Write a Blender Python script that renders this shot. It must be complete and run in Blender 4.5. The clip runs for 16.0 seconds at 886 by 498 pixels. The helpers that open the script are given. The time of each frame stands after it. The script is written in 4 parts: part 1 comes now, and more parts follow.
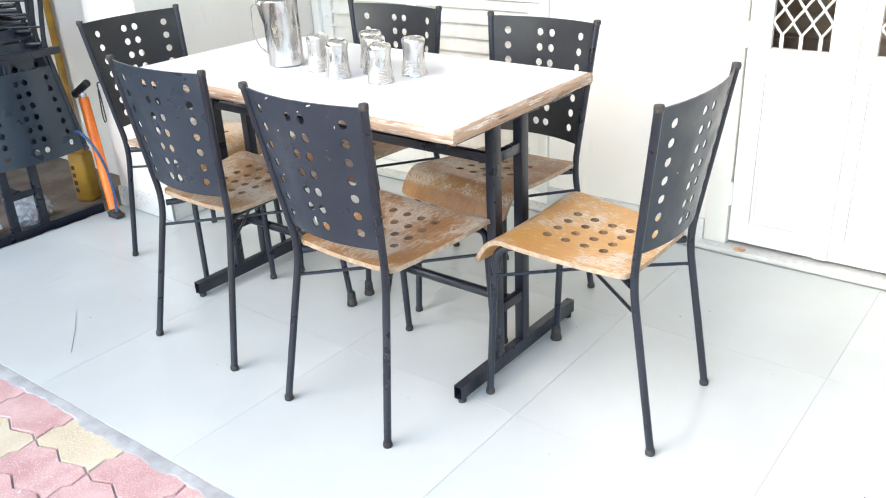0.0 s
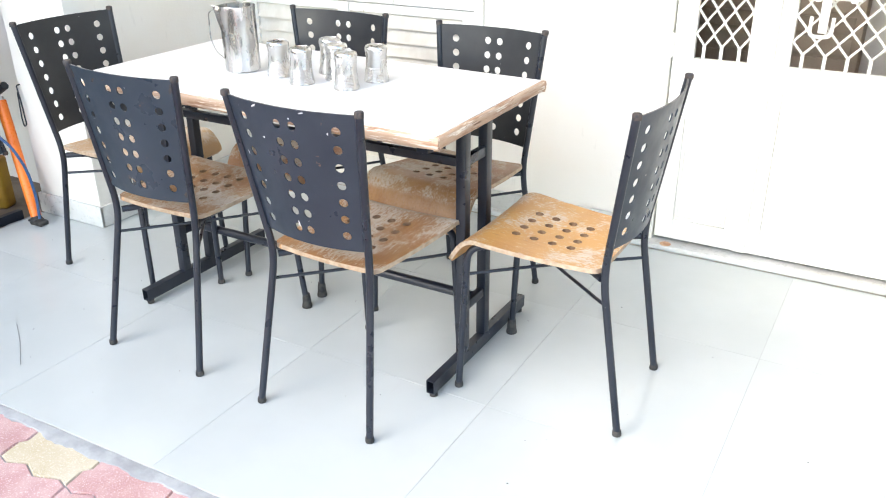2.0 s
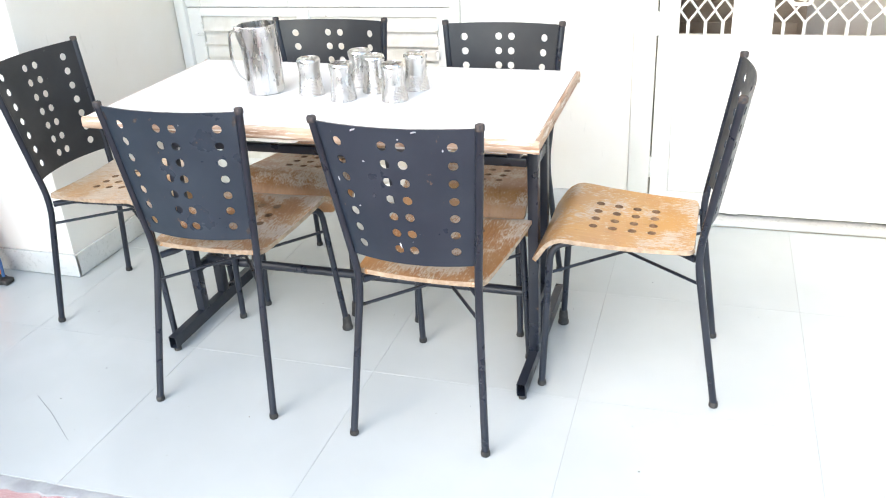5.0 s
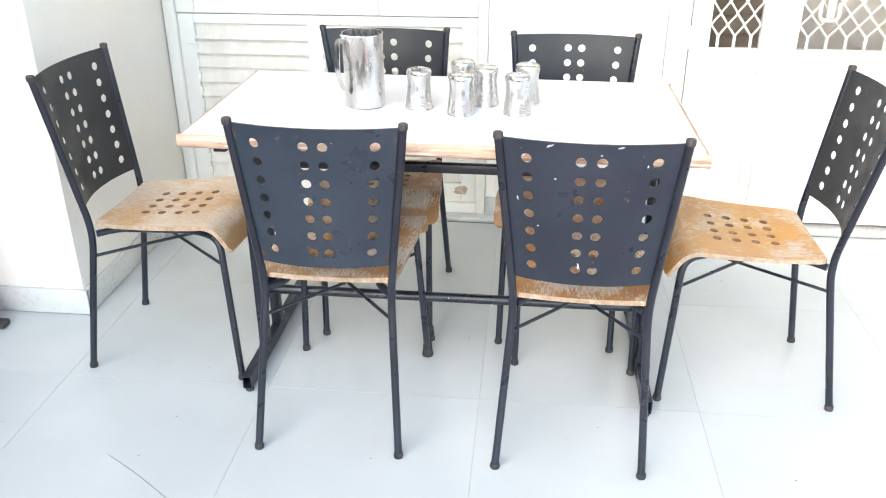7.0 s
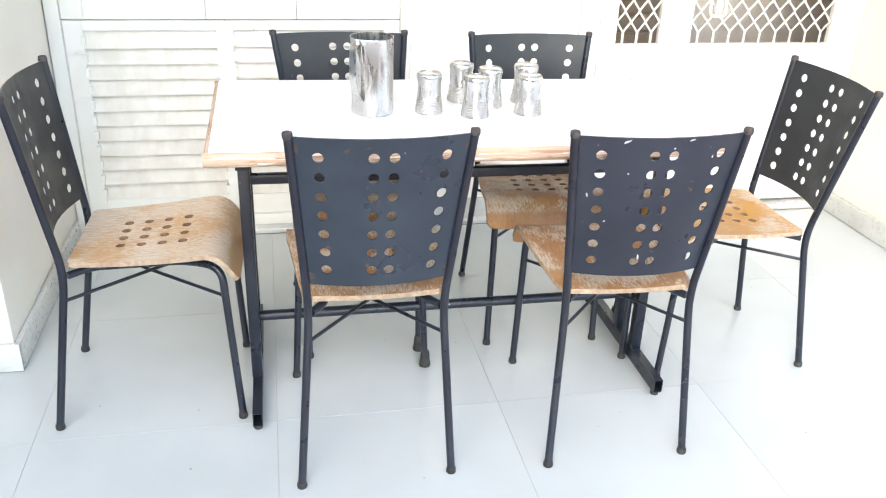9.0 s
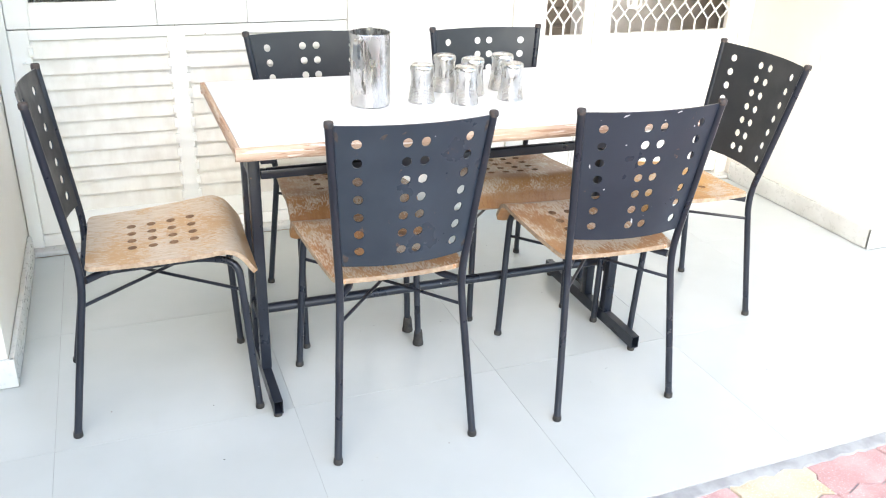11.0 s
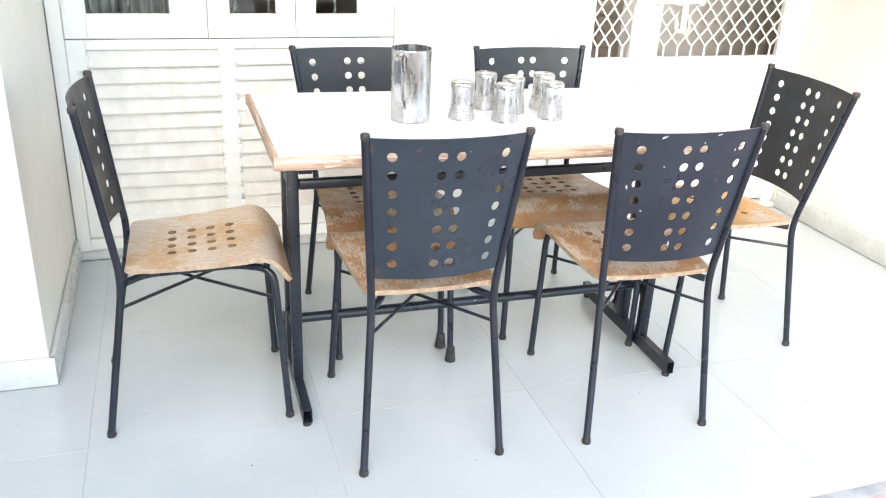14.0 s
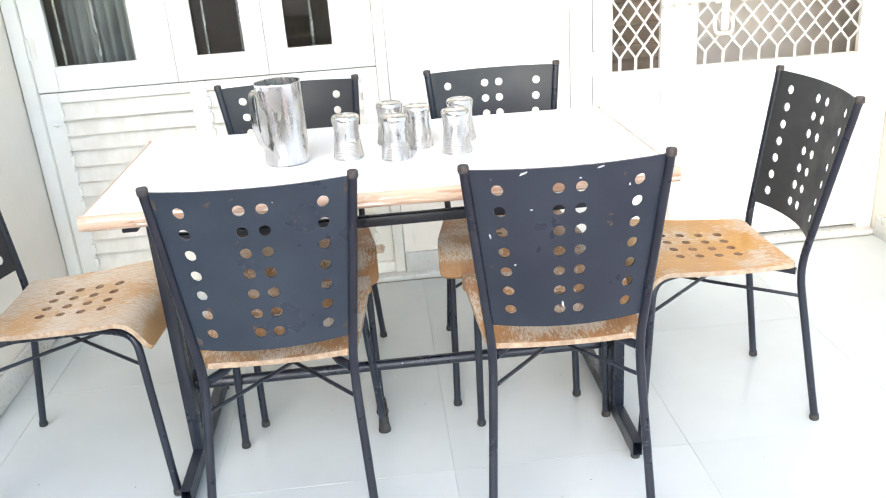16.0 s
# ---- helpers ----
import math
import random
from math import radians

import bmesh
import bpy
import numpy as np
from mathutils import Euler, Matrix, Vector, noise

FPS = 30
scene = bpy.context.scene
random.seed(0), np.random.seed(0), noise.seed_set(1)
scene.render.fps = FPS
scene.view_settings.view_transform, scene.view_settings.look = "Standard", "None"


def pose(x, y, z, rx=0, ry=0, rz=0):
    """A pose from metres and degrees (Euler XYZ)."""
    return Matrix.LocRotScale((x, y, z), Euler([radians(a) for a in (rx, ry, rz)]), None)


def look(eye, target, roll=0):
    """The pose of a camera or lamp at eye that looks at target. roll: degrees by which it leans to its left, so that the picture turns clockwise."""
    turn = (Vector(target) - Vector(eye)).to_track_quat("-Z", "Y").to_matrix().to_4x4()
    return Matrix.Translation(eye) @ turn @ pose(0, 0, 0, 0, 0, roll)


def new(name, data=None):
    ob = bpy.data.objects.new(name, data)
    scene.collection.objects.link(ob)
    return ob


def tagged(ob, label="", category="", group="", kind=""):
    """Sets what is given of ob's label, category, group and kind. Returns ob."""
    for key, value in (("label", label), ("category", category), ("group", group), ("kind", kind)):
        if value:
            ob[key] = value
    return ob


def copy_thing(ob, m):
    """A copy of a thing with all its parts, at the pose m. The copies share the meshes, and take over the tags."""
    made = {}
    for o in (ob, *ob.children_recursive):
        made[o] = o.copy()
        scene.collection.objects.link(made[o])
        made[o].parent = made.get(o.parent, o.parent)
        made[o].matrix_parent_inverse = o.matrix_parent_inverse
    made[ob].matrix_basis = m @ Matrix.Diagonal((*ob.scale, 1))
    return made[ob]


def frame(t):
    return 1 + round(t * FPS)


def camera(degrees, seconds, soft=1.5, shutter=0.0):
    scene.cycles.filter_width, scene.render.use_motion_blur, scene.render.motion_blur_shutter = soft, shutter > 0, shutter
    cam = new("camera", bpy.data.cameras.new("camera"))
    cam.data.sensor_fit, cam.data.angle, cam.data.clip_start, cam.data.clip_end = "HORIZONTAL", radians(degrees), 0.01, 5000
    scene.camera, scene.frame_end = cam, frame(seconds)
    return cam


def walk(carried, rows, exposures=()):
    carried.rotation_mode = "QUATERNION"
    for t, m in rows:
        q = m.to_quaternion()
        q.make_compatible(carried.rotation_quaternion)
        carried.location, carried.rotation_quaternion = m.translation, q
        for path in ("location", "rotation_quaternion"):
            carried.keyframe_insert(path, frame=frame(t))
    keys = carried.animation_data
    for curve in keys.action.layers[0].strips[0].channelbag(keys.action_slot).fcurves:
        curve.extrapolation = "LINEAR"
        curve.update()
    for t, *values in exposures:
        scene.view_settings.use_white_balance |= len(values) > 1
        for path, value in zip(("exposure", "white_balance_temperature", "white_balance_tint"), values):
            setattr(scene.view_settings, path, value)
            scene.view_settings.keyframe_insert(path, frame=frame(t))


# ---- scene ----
cam = camera(55.6, 16.0, soft=1.1)
SKY, SUN, EXPOSURE, KELVIN, TINT = 0.13, 0.62, 2.56, 6850, 8
PATH = [
    (0, (1.713, -1.675, 1.311), (0.572, -0.258, 0.48), -2.9),
    (0.5, (1.706, -1.694, 1.322), (0.568, -0.277, 0.488), -2.8),
    (1, (1.675, -1.738, 1.327), (0.577, -0.294, 0.485), -1.5),
    (1.5, (1.591, -1.819, 1.355), (0.596, -0.301, 0.514), -1.6),
    (2, (1.556, -1.88, 1.358), (0.656, -0.304, 0.519), -0.4),
    (2.5, (1.531, -1.921, 1.367), (0.648, -0.339, 0.519), -0.1),
    (3, (1.48, -1.959, 1.374), (0.614, -0.376, 0.512), -0.3),
    (5.5, (0.807, -2.075, 1.415), (0.349, -0.338, 0.536), -2.1),
    (6, (0.625, -2.069, 1.4), (0.258, -0.302, 0.538), 0.1),
    (6.5, (0.439, -2.075, 1.409), (0.079, -0.301, 0.559), 0.5),
    (7, (0.202, -2.115, 1.409), (0.015, -0.323, 0.542), -0.1),
    (7.5, (0.013, -2.116, 1.381), (0.0, -0.32, 0.502), 2.5),
    (8, (-0.174, -2.054, 1.392), (-0.162, -0.254, 0.52), 0.6),
    (8.5, (-0.332, -2.032, 1.391), (-0.141, -0.237, 0.529), 1.0),
    (11, (-0.855, -2.092, 1.379), (-0.179, -0.405, 0.544), 2.0),
    (11.5, (-0.905, -2.063, 1.382), (-0.189, -0.378, 0.577), 1.3),
    (12, (-0.931, -2.058, 1.376), (-0.171, -0.382, 0.594), 1.4),
    (12.5, (-0.917, -2.076, 1.385), (-0.15, -0.404, 0.599), 1.4),
    (13, (-0.924, -2.114, 1.396), (-0.323, -0.372, 0.618), 0.3),
    (13.5, (-0.905, -2.13, 1.383), (-0.355, -0.368, 0.612), 1.5),
    (14, (-0.83, -2.11, 1.368), (-0.25, -0.368, 0.575), 2.7),
    (14.5, (-0.678, -2.1, 1.371), (-0.19, -0.327, 0.584), 1.9),
    (15, (-0.496, -2.092, 1.361), (-0.286, -0.261, 0.585), -0.3),
    (15.5, (-0.265, -2.001, 1.309), (-0.042, -0.175, 0.523), 0.4),
    (16, (0.001, -1.93, 1.304), (0.117, -0.074, 0.567), -4.2),
]
walk(cam, [(t, look(eye, target, roll)) for t, eye, target, roll in PATH], exposures=[(t, EXPOSURE, KELVIN, TINT) for t in (0.0, 16.0)])

# ---- light ----
world = bpy.data.worlds.new("sky_world")
scene.world = world
world.use_nodes = True
_nt = world.node_tree
_sky = _nt.nodes.new("ShaderNodeTexSky")
_sky.sky_type = "NISHITA"
_sky.sun_disc = False
_sky.sun_elevation = radians(37)
_sky.sun_rotation = radians(212)
_sky.air_density, _sky.dust_density, _sky.ozone_density = 1.0, 1.0, 1.0
_bg = next(n for n in _nt.nodes if n.type == "BACKGROUND")
_bg.inputs["Strength"].default_value = SKY
_nt.links.new(_sky.outputs[0], _bg.inputs["Color"])

sun = new("sun", bpy.data.lights.new("sun", "SUN"))
sun.data.energy, sun.data.angle, sun.data.color = SUN, radians(80), (1.0, 0.99, 0.97)
sun.matrix_world = look((-3.3, -5.2, 4.5), (0, 0, 0))


# ---- materials ----
def inp(node, key, value):
    if hasattr(value, "links") and hasattr(value, "is_output"):
        node.id_data.links.new(value, node.inputs[key])
    else:
        node.inputs[key].default_value = value


def col(c):
    return (*c, 1.0) if len(c) == 3 else c


class Mat:
    """A small builder of procedural materials on object coordinates."""

    def __init__(self, name, rough=0.5, metal=0.0, spec=0.5):
        self.m = bpy.data.materials.new(name)
        self.m.use_nodes = True
        self.nt = self.m.node_tree
        self.b = next(n for n in self.nt.nodes if n.type == "BSDF_PRINCIPLED")
        self.b.inputs["Roughness"].default_value = rough
        self.b.inputs["Metallic"].default_value = metal
        self.b.inputs["Specular IOR Level"].default_value = spec
        self.co = self.nt.nodes.new("ShaderNodeTexCoord").outputs["Object"]
        self.rnd = self.nt.nodes.new("ShaderNodeObjectInfo").outputs["Random"]

    def node(self, kind, **kw):
        n = self.nt.nodes.new(kind)
        for k, v in kw.items():
            inp(n, k, v)
        return n

    def mapped(self, scale=(1, 1, 1), shift=True):
        n = self.nt.nodes.new("ShaderNodeMapping")
        n.inputs["Scale"].default_value = scale
        self.nt.links.new(self.co, n.inputs["Vector"])
        if shift:
            s = self.node("ShaderNodeMath", **{})
            s.operation = "MULTIPLY"
            inp(s, 0, self.rnd)
            inp(s, 1, 37.0)
            self.nt.links.new(s.outputs[0], n.inputs["Location"])
        return n.outputs[0]

    def noise(self, scale, detail=4, stretch=(1, 1, 1), rough=0.55, shift=True):
        n = self.nt.nodes.new("ShaderNodeTexNoise")
        n.inputs["Scale"].default_value = scale
        n.inputs["Detail"].default_value = detail
        n.inputs["Roughness"].default_value = rough
        self.nt.links.new(self.mapped(stretch, shift), n.inputs["Vector"])
        return n.outputs["Fac"]

    def step(self, fac, lo, hi, a=0.0, b=1.0):
        n = self.nt.nodes.new("ShaderNodeMapRange")
        n.interpolation_type = "SMOOTHSTEP"
        inp(n, 0, fac)
        for i, v in enumerate((lo, hi, a, b)):
            n.inputs[i + 1].default_value = v
        return n.outputs[0]

    def mul(self, a, b, op="MULTIPLY"):
        n = self.nt.nodes.new("ShaderNodeMath")
        n.operation = op
        inp(n, 0, a)
        inp(n, 1, b)
        return n.outputs[0]

    def mix(self, fac, a, b):
        n = self.nt.nodes.new("ShaderNodeMix")
        n.data_type = "RGBA"
        inp(n, 0, fac)
        for i, c in ((6, a), (7, b)):
            inp(n, i, col(c) if isinstance(c, tuple) else c)
        return n.outputs[2]

    def color(self, c):
        inp(self.b, "Base Color", col(c) if isinstance(c, tuple) else c)
        return self

    def rough(self, v):
        inp(self.b, "Roughness", v)
        return self

    def bump(self, height, strength=0.2, dist=0.002):
        n = self.nt.nodes.new("ShaderNodeBump")
        n.inputs["Strength"].default_value = strength
        n.inputs["Distance"].default_value = dist
        inp(n, "Height", height)
        self.nt.links.new(n.outputs[0], self.b.inputs["Normal"])
        return self


def mottled(name, a, b, scale=6.0, rough=0.5, metal=0.0, bump=0.1, fine=120.0, spec=0.5, shift=True):
    """Two tones mixed at a coarse scale, with a fine grain in relief and gloss."""
    k = Mat(name, rough, metal, spec)
    k.color(k.mix(k.step(k.noise(scale, 5, shift=shift), 0.35, 0.65), a, b))
    g = k.noise(fine, 3, shift=shift)
    k.rough(k.step(g, 0.2, 0.8, rough * 0.8, min(1.0, rough * 1.25)))
    return k.bump(g, bump).m


def wall_paint():
    """White emulsion with faint blotches, hairline chips and roller grain."""
    k = Mat("wall_paint", 0.6)
    base = k.mix(k.step(k.noise(1.7, 6), 0.35, 0.7), (0.85, 0.81, 0.745), (0.81, 0.755, 0.675))
    chips = k.step(k.noise(9, 8, rough=0.7), 0.70, 0.72)
    dirt = k.step(k.noise(30, 4, (1, 1, 0.25)), 0.66, 0.8, 0.0, 0.25)
    base = k.mix(dirt, base, (0.5, 0.45, 0.38))
    k.color(k.mix(chips, base, (0.62, 0.58, 0.52)))
    h = k.mul(k.noise(90, 4), k.mul(chips, 1.5), "SUBTRACT")
    return k.bump(h, 0.35, 0.002).m


def joinery_paint():
    """Cream gloss enamel, hand-brushed, a little yellowed, with small chips."""
    k = Mat("joinery_paint", 0.38)
    base = k.mix(k.step(k.noise(3, 5), 0.3, 0.7), (0.80, 0.78, 0.73), (0.76, 0.73, 0.66))
    chips = k.step(k.noise(26, 6, rough=0.65), 0.735, 0.75)
    k.color(k.mix(chips, base, (0.40, 0.33, 0.25)))
    return k.bump(k.noise(60, 3, (1, 1, 0.15)), 0.15, 0.001).m


def tile_glaze():
    """Pale vitrified floor tile: almost plain, faint clouding, rare specks and scuffs."""
    k = Mat("tile_glaze", 0.12)
    base = k.mix(k.step(k.noise(2.2, 4), 0.3, 0.7), (0.512, 0.540, 0.528), (0.472, 0.496, 0.483))
    base = k.mix(k.step(k.noise(14, 6, (1, 0.3, 1)), 0.62, 0.8, 0.0, 0.16), base, (0.45, 0.43, 0.40))
    k.color(k.mix(k.step(k.noise(55, 2), 0.80, 0.82), base, (0.22, 0.18, 0.14)))
    k.rough(k.step(k.noise(5, 5), 0.3, 0.75, 0.10, 0.24))
    return k.bump(k.noise(2.5, 2), 0.03, 0.004).m


def worn_plywood(pale=False, amber=False):
    """Amber varnished plywood; the varnish is scratched away in fine pale streaks, most of all on the flat of the seat."""
    k = Mat("amber_plywood" if amber else "pale_plywood" if pale else "worn_plywood", 0.42)
    grain = k.noise(30, 5, (3.6, 0.2, 1))
    wood = k.mix(k.step(grain, 0.3, 0.7), (0.44, 0.215, 0.075), (0.35, 0.155, 0.05))
    wood = k.mix(k.step(k.noise(6, 4), 0.42, 0.72), wood, (0.50, 0.29, 0.125))
    wood = k.mix(0.55, wood, (0.54, 0.35, 0.165)) if pale else k.mix(k.step(k.noise(4, 3), 0.3, 0.7, 0.1, 0.5), wood, (0.30, 0.125, 0.045))
    if amber:
        wood = k.mix(k.step(k.noise(5, 4), 0.3, 0.7, 0.35, 0.85), wood, (0.56, 0.29, 0.065))
    streak = k.noise(190, 7, (1.5, 0.30, 1), 0.66)
    zone = k.noise(9, 4)
    fine = k.step(k.mul(streak, k.mul(zone, 1.0), "ADD"), *((1.03, 1.09) if amber else (0.95, 1.04) if pale else (0.97, 1.05)))
    sep = k.nt.nodes.new("ShaderNodeSeparateXYZ")
    inp(sep, 0, k.co)
    flat = k.step(k.mul(sep.outputs[2], k.mul(k.noise(14, 3), 0.02), "ADD"), 0.448, 0.462, 0.12, 1.0)
    fine = k.mul(fine, flat)
    bare = k.mix(k.step(k.noise(90, 3, (2.5, 0.25, 1)), 0.3, 0.7), (0.53, 0.42, 0.31), (0.64, 0.56, 0.46))
    c = k.mix(k.mul(fine, 0.88), wood, bare)
    nick = k.step(k.noise(210, 6, (1.6, 0.22, 1), 0.66), 0.60, 0.67)
    c = k.mix(k.mul(k.mul(nick, 0.75), flat), c, (0.66, 0.56, 0.43))
    dark = k.step(k.noise(90, 5, (1.8, 0.2, 1), 0.6), 0.62, 0.70)
    c = k.mix(k.mul(dark, 0.5), c, (0.20, 0.09, 0.035))
    k.color(c)
    k.rough(k.step(fine, 0, 1, 0.34, 0.68))
    return k.bump(k.mul(grain, k.mul(fine, 0.8), "SUBTRACT"), 0.22, 0.001).m


def worn_edging(along):
    """Bare wooden lipping with reddish remains of varnish and fine splinters along its length."""
    st = (0.13, 2.4, 2.4) if along == "x" else (2.4, 0.13, 2.4)
    k = Mat("worn_edging_" + along, 0.6)
    base = k.mix(k.step(k.noise(24, 6, st), 0.3, 0.7), (0.54, 0.39, 0.285), (0.45, 0.30, 0.20))
    zone = k.noise(7, 3)
    red = k.step(k.mul(k.noise(58, 7, st, 0.62), k.mul(zone, 0.7), "ADD"), 0.89, 0.99)
    base = k.mix(k.mul(red, 0.8), base, (0.33, 0.17, 0.095))
    pale = k.step(k.noise(66, 7, st, 0.62), 0.54, 0.62)
    base = k.mix(pale, base, (0.74, 0.65, 0.55))
    k.color(k.mix(k.step(k.noise(80, 5, st, 0.6), 0.66, 0.70), base, (0.14, 0.07, 0.04)))
    return k.bump(k.noise(60, 6, st), 0.6, 0.003).m


def black_enamel(name, a=(0.020, 0.022, 0.030), b=(0.034, 0.036, 0.046), rust=0.70, rough=0.42):
    """Worn black enamel on steel: dusty patches, rust and chips to bare primer."""
    k = Mat(name, rough)
    base = k.mix(k.step(k.noise(7, 5), 0.3, 0.7), a, b)
    base = k.mix(k.step(k.noise(38, 6, rough=0.7), rust, rust + 0.05), base, (0.13, 0.075, 0.045))
    k.color(k.mix(k.step(k.noise(70, 3), 0.765, 0.78), base, (0.5, 0.5, 0.5)))
    k.rough(k.step(k.noise(11, 5), 0.3, 0.7, rough * 0.75, rough * 1.35))
    return k.bump(k.noise(140, 3), 0.08, 0.001).m


def steel():
    k = Mat("brushed_steel", 0.2, 1.0)
    k.color(k.mix(k.step(k.noise(12, 5), 0.35, 0.7), (0.68, 0.67, 0.65), (0.56, 0.55, 0.535)))
    k.rough(k.step(k.noise(60, 4, (0.8, 0.8, 0.25)), 0.25, 0.75, 0.20, 0.34))
    return k.bump(k.noise(30, 2, (0.6, 0.6, 0.3)), 0.02, 0.001).m


def laminate():
    k = Mat("white_laminate", 0.3)
    base = k.mix(k.step(k.noise(4, 5), 0.3, 0.7), (0.80, 0.80, 0.795), (0.76, 0.755, 0.745))
    k.color(k.mix(k.step(k.noise(30, 6, (0.3, 1, 1)), 0.66, 0.82, 0, 0.15), base, (0.55, 0.52, 0.48)))
    return k.bump(k.noise(150, 2), 0.03, 0.001).m


def paver(name, a, b, speck):
    k = Mat(name, 0.85)
    base = k.mix(k.step(k.noise(9, 6), 0.3, 0.7), a, b)
    base = k.mix(k.step(k.noise(240, 4, rough=0.7), 0.54, 0.66), base, speck)
    k.color(k.mix(k.step(k.noise(45, 5), 0.70, 0.76), base, (0.72, 0.68, 0.62)))
    return k.bump(k.noise(170, 5, rough=0.7), 0.7, 0.003).m


def glass():
    m = bpy.data.materials.new("window_glass")
    m.use_nodes = True
    b = next(n for n in m.node_tree.nodes if n.type == "BSDF_PRINCIPLED")
    b.inputs["Base Color"].default_value = (0.85, 0.88, 0.87, 1)
    b.inputs["Transmission Weight"].default_value = 1.0
    b.inputs["Roughness"].default_value = 0.02
    b.inputs["IOR"].default_value = 1.45
    return m


def film():
    m = bpy.data.materials.new("plastic_film")
    m.use_nodes = True
    b = next(n for n in m.node_tree.nodes if n.type == "BSDF_PRINCIPLED")
    b.inputs["Base Color"].default_value = (0.75, 0.78, 0.82, 1)
    b.inputs["Transmission Weight"].default_value = 0.55
    b.inputs["Roughness"].default_value = 0.18
    return m


SLAT = mottled("beige_shutter_paint", (0.70, 0.66, 0.585), (0.63, 0.58, 0.50), 7, 0.45, bump=0.15, fine=70)
WALL, JOIN, TILE, PLY, STEEL, LAM, GLASS, FILM = wall_paint(), joinery_paint(), tile_glaze(), (worn_plywood(), worn_plywood(True), worn_plywood(amber=True)), steel(), laminate(), glass(), film()
EDGE_X, EDGE_Y = worn_edging("x"), worn_edging("y")
# the first two have sky reflection in their blue, the front has none
PANEL_SKY = black_enamel("sky_tinted_enamel", (0.0145, 0.0245, 0.038), (0.023, 0.0350, 0.050), 0.665, 0.34)
PANEL_DARK = black_enamel("dark_panel_enamel", (0.0105, 0.017, 0.029), (0.0175, 0.0245, 0.038), 0.675, 0.36)
PANEL_FRONT = black_enamel("untinted_front_enamel", (0.017, 0.019, 0.022), (0.027, 0.029, 0.032), 0.70, 0.42)
TUBE = black_enamel("tube_enamel", (0.007, 0.010, 0.018), (0.015, 0.019, 0.029), rust=0.68, rough=0.33)
RUBBER = mottled("black_rubber", (0.018, 0.018, 0.018), (0.05, 0.045, 0.04), 40, 0.7)
GROUT = mottled("grout", (0.40, 0.40, 0.385), (0.33, 0.33, 0.32), 20, 0.9)
SKIRT = mottled("skirting_stone", (0.60, 0.60, 0.575), (0.50, 0.49, 0.46), 4, 0.3, fine=60)
CEMENT = mottled("cement", (0.34, 0.345, 0.345), (0.25, 0.25, 0.255), 14, 0.95, bump=0.6, fine=60)
DUST = mottled("dusty_ground", (0.13, 0.095, 0.07), (0.20, 0.16, 0.125), 7, 0.95, bump=0.6, fine=50)
RED = paver("red_paver", (0.56, 0.375, 0.36), (0.45, 0.25, 0.24), (0.70, 0.57, 0.55))
CREAM = paver("cream_paver", (0.58, 0.51, 0.39), (0.50, 0.42, 0.28), (0.72, 0.68, 0.58))
ORANGE = mottled("orange_enamel", (0.92, 0.22, 0.025), (0.82, 0.17, 0.02), 12, 0.3)
YELLOW = mottled("yellow_plastic", (0.42, 0.23, 0.022), (0.30, 0.155, 0.022), 9, 0.45)
BLUE = mottled("blue_hose", (0.03, 0.10, 0.24), (0.02, 0.06, 0.16), 60, 0.45)
BLACK = mottled("black_plastic", (0.015, 0.015, 0.016), (0.035, 0.034, 0.034), 30, 0.4)
INNER = mottled("inner_wall_paint", (0.40, 0.31, 0.23), (0.30, 0.23, 0.17), 3, 0.7)
INNER_LIGHT = mottled("passage_paint", (0.80, 0.74, 0.66), (0.72, 0.65, 0.57), 2, 0.8)
CURTAIN = mottled("grey_curtain", (0.42, 0.43, 0.40), (0.30, 0.31, 0.29), 6, 0.9)
BRASS = mottled("brown_sticker", (0.42, 0.20, 0.10), (0.62, 0.40, 0.24), 50, 0.5)
PLY_EDGE = mottled("plywood_edge", (0.42, 0.32, 0.225), (0.31, 0.215, 0.14), 60, 0.7)
HOLE_WALL = mottled("dark_hole_wall", (0.27, 0.16, 0.09), (0.18, 0.10, 0.055), 60, 0.8)
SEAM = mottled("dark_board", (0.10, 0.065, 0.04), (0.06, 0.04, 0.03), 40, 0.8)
RUSTY = mottled("rusty_steel", (0.075, 0.055, 0.045), (0.03, 0.030, 0.034), 90, 0.7)
CHIP = mottled("bare_primer", (0.62, 0.62, 0.62), (0.5, 0.5, 0.5), 90, 0.6)
WORN_RIM = mottled("worn_steel_rim", (0.22, 0.205, 0.19), (0.06, 0.055, 0.055), 70, 0.5)
FLAKED = mottled("flaked_paint", (0.40, 0.28, 0.20), (0.55, 0.43, 0.33), 60, 0.8)
SEAT_BLACK = black_enamel("seat_enamel", rough=0.5)
PURPLE = mottled("purple_cloth", (0.28, 0.06, 0.26), (0.55, 0.40, 0.55), 70, 0.9)


# ---- mesh helpers ----
def finish(name, bm, mat, parent=None, label="", smooth=True, angle=35):
    me = bpy.data.meshes.new(name)
    bmesh.ops.recalc_face_normals(bm, faces=bm.faces)
    if smooth:
        for f in bm.faces:
            f.smooth = True
        for e in bm.edges:
            if len(e.link_faces) == 2 and e.calc_face_angle(0) > radians(angle):
                e.smooth = False
    bm.to_mesh(me)
    bm.free()
    me.materials.append(mat)
    ob = new(name, me)
    if parent is not None:
        ob.parent = parent
    if label:
        ob["label"] = label
    return ob


def part(name, bm, mat, parent, label=""):
    return finish(name, bm, mat, parent, label)


def shared(name, me, parent, m=None, label=""):
    """A further part on a mesh that is there already."""
    ob = new(name, me)
    ob.parent = parent
    if m is not None:
        ob.matrix_basis = m
    if label:
        ob["label"] = label
    return ob


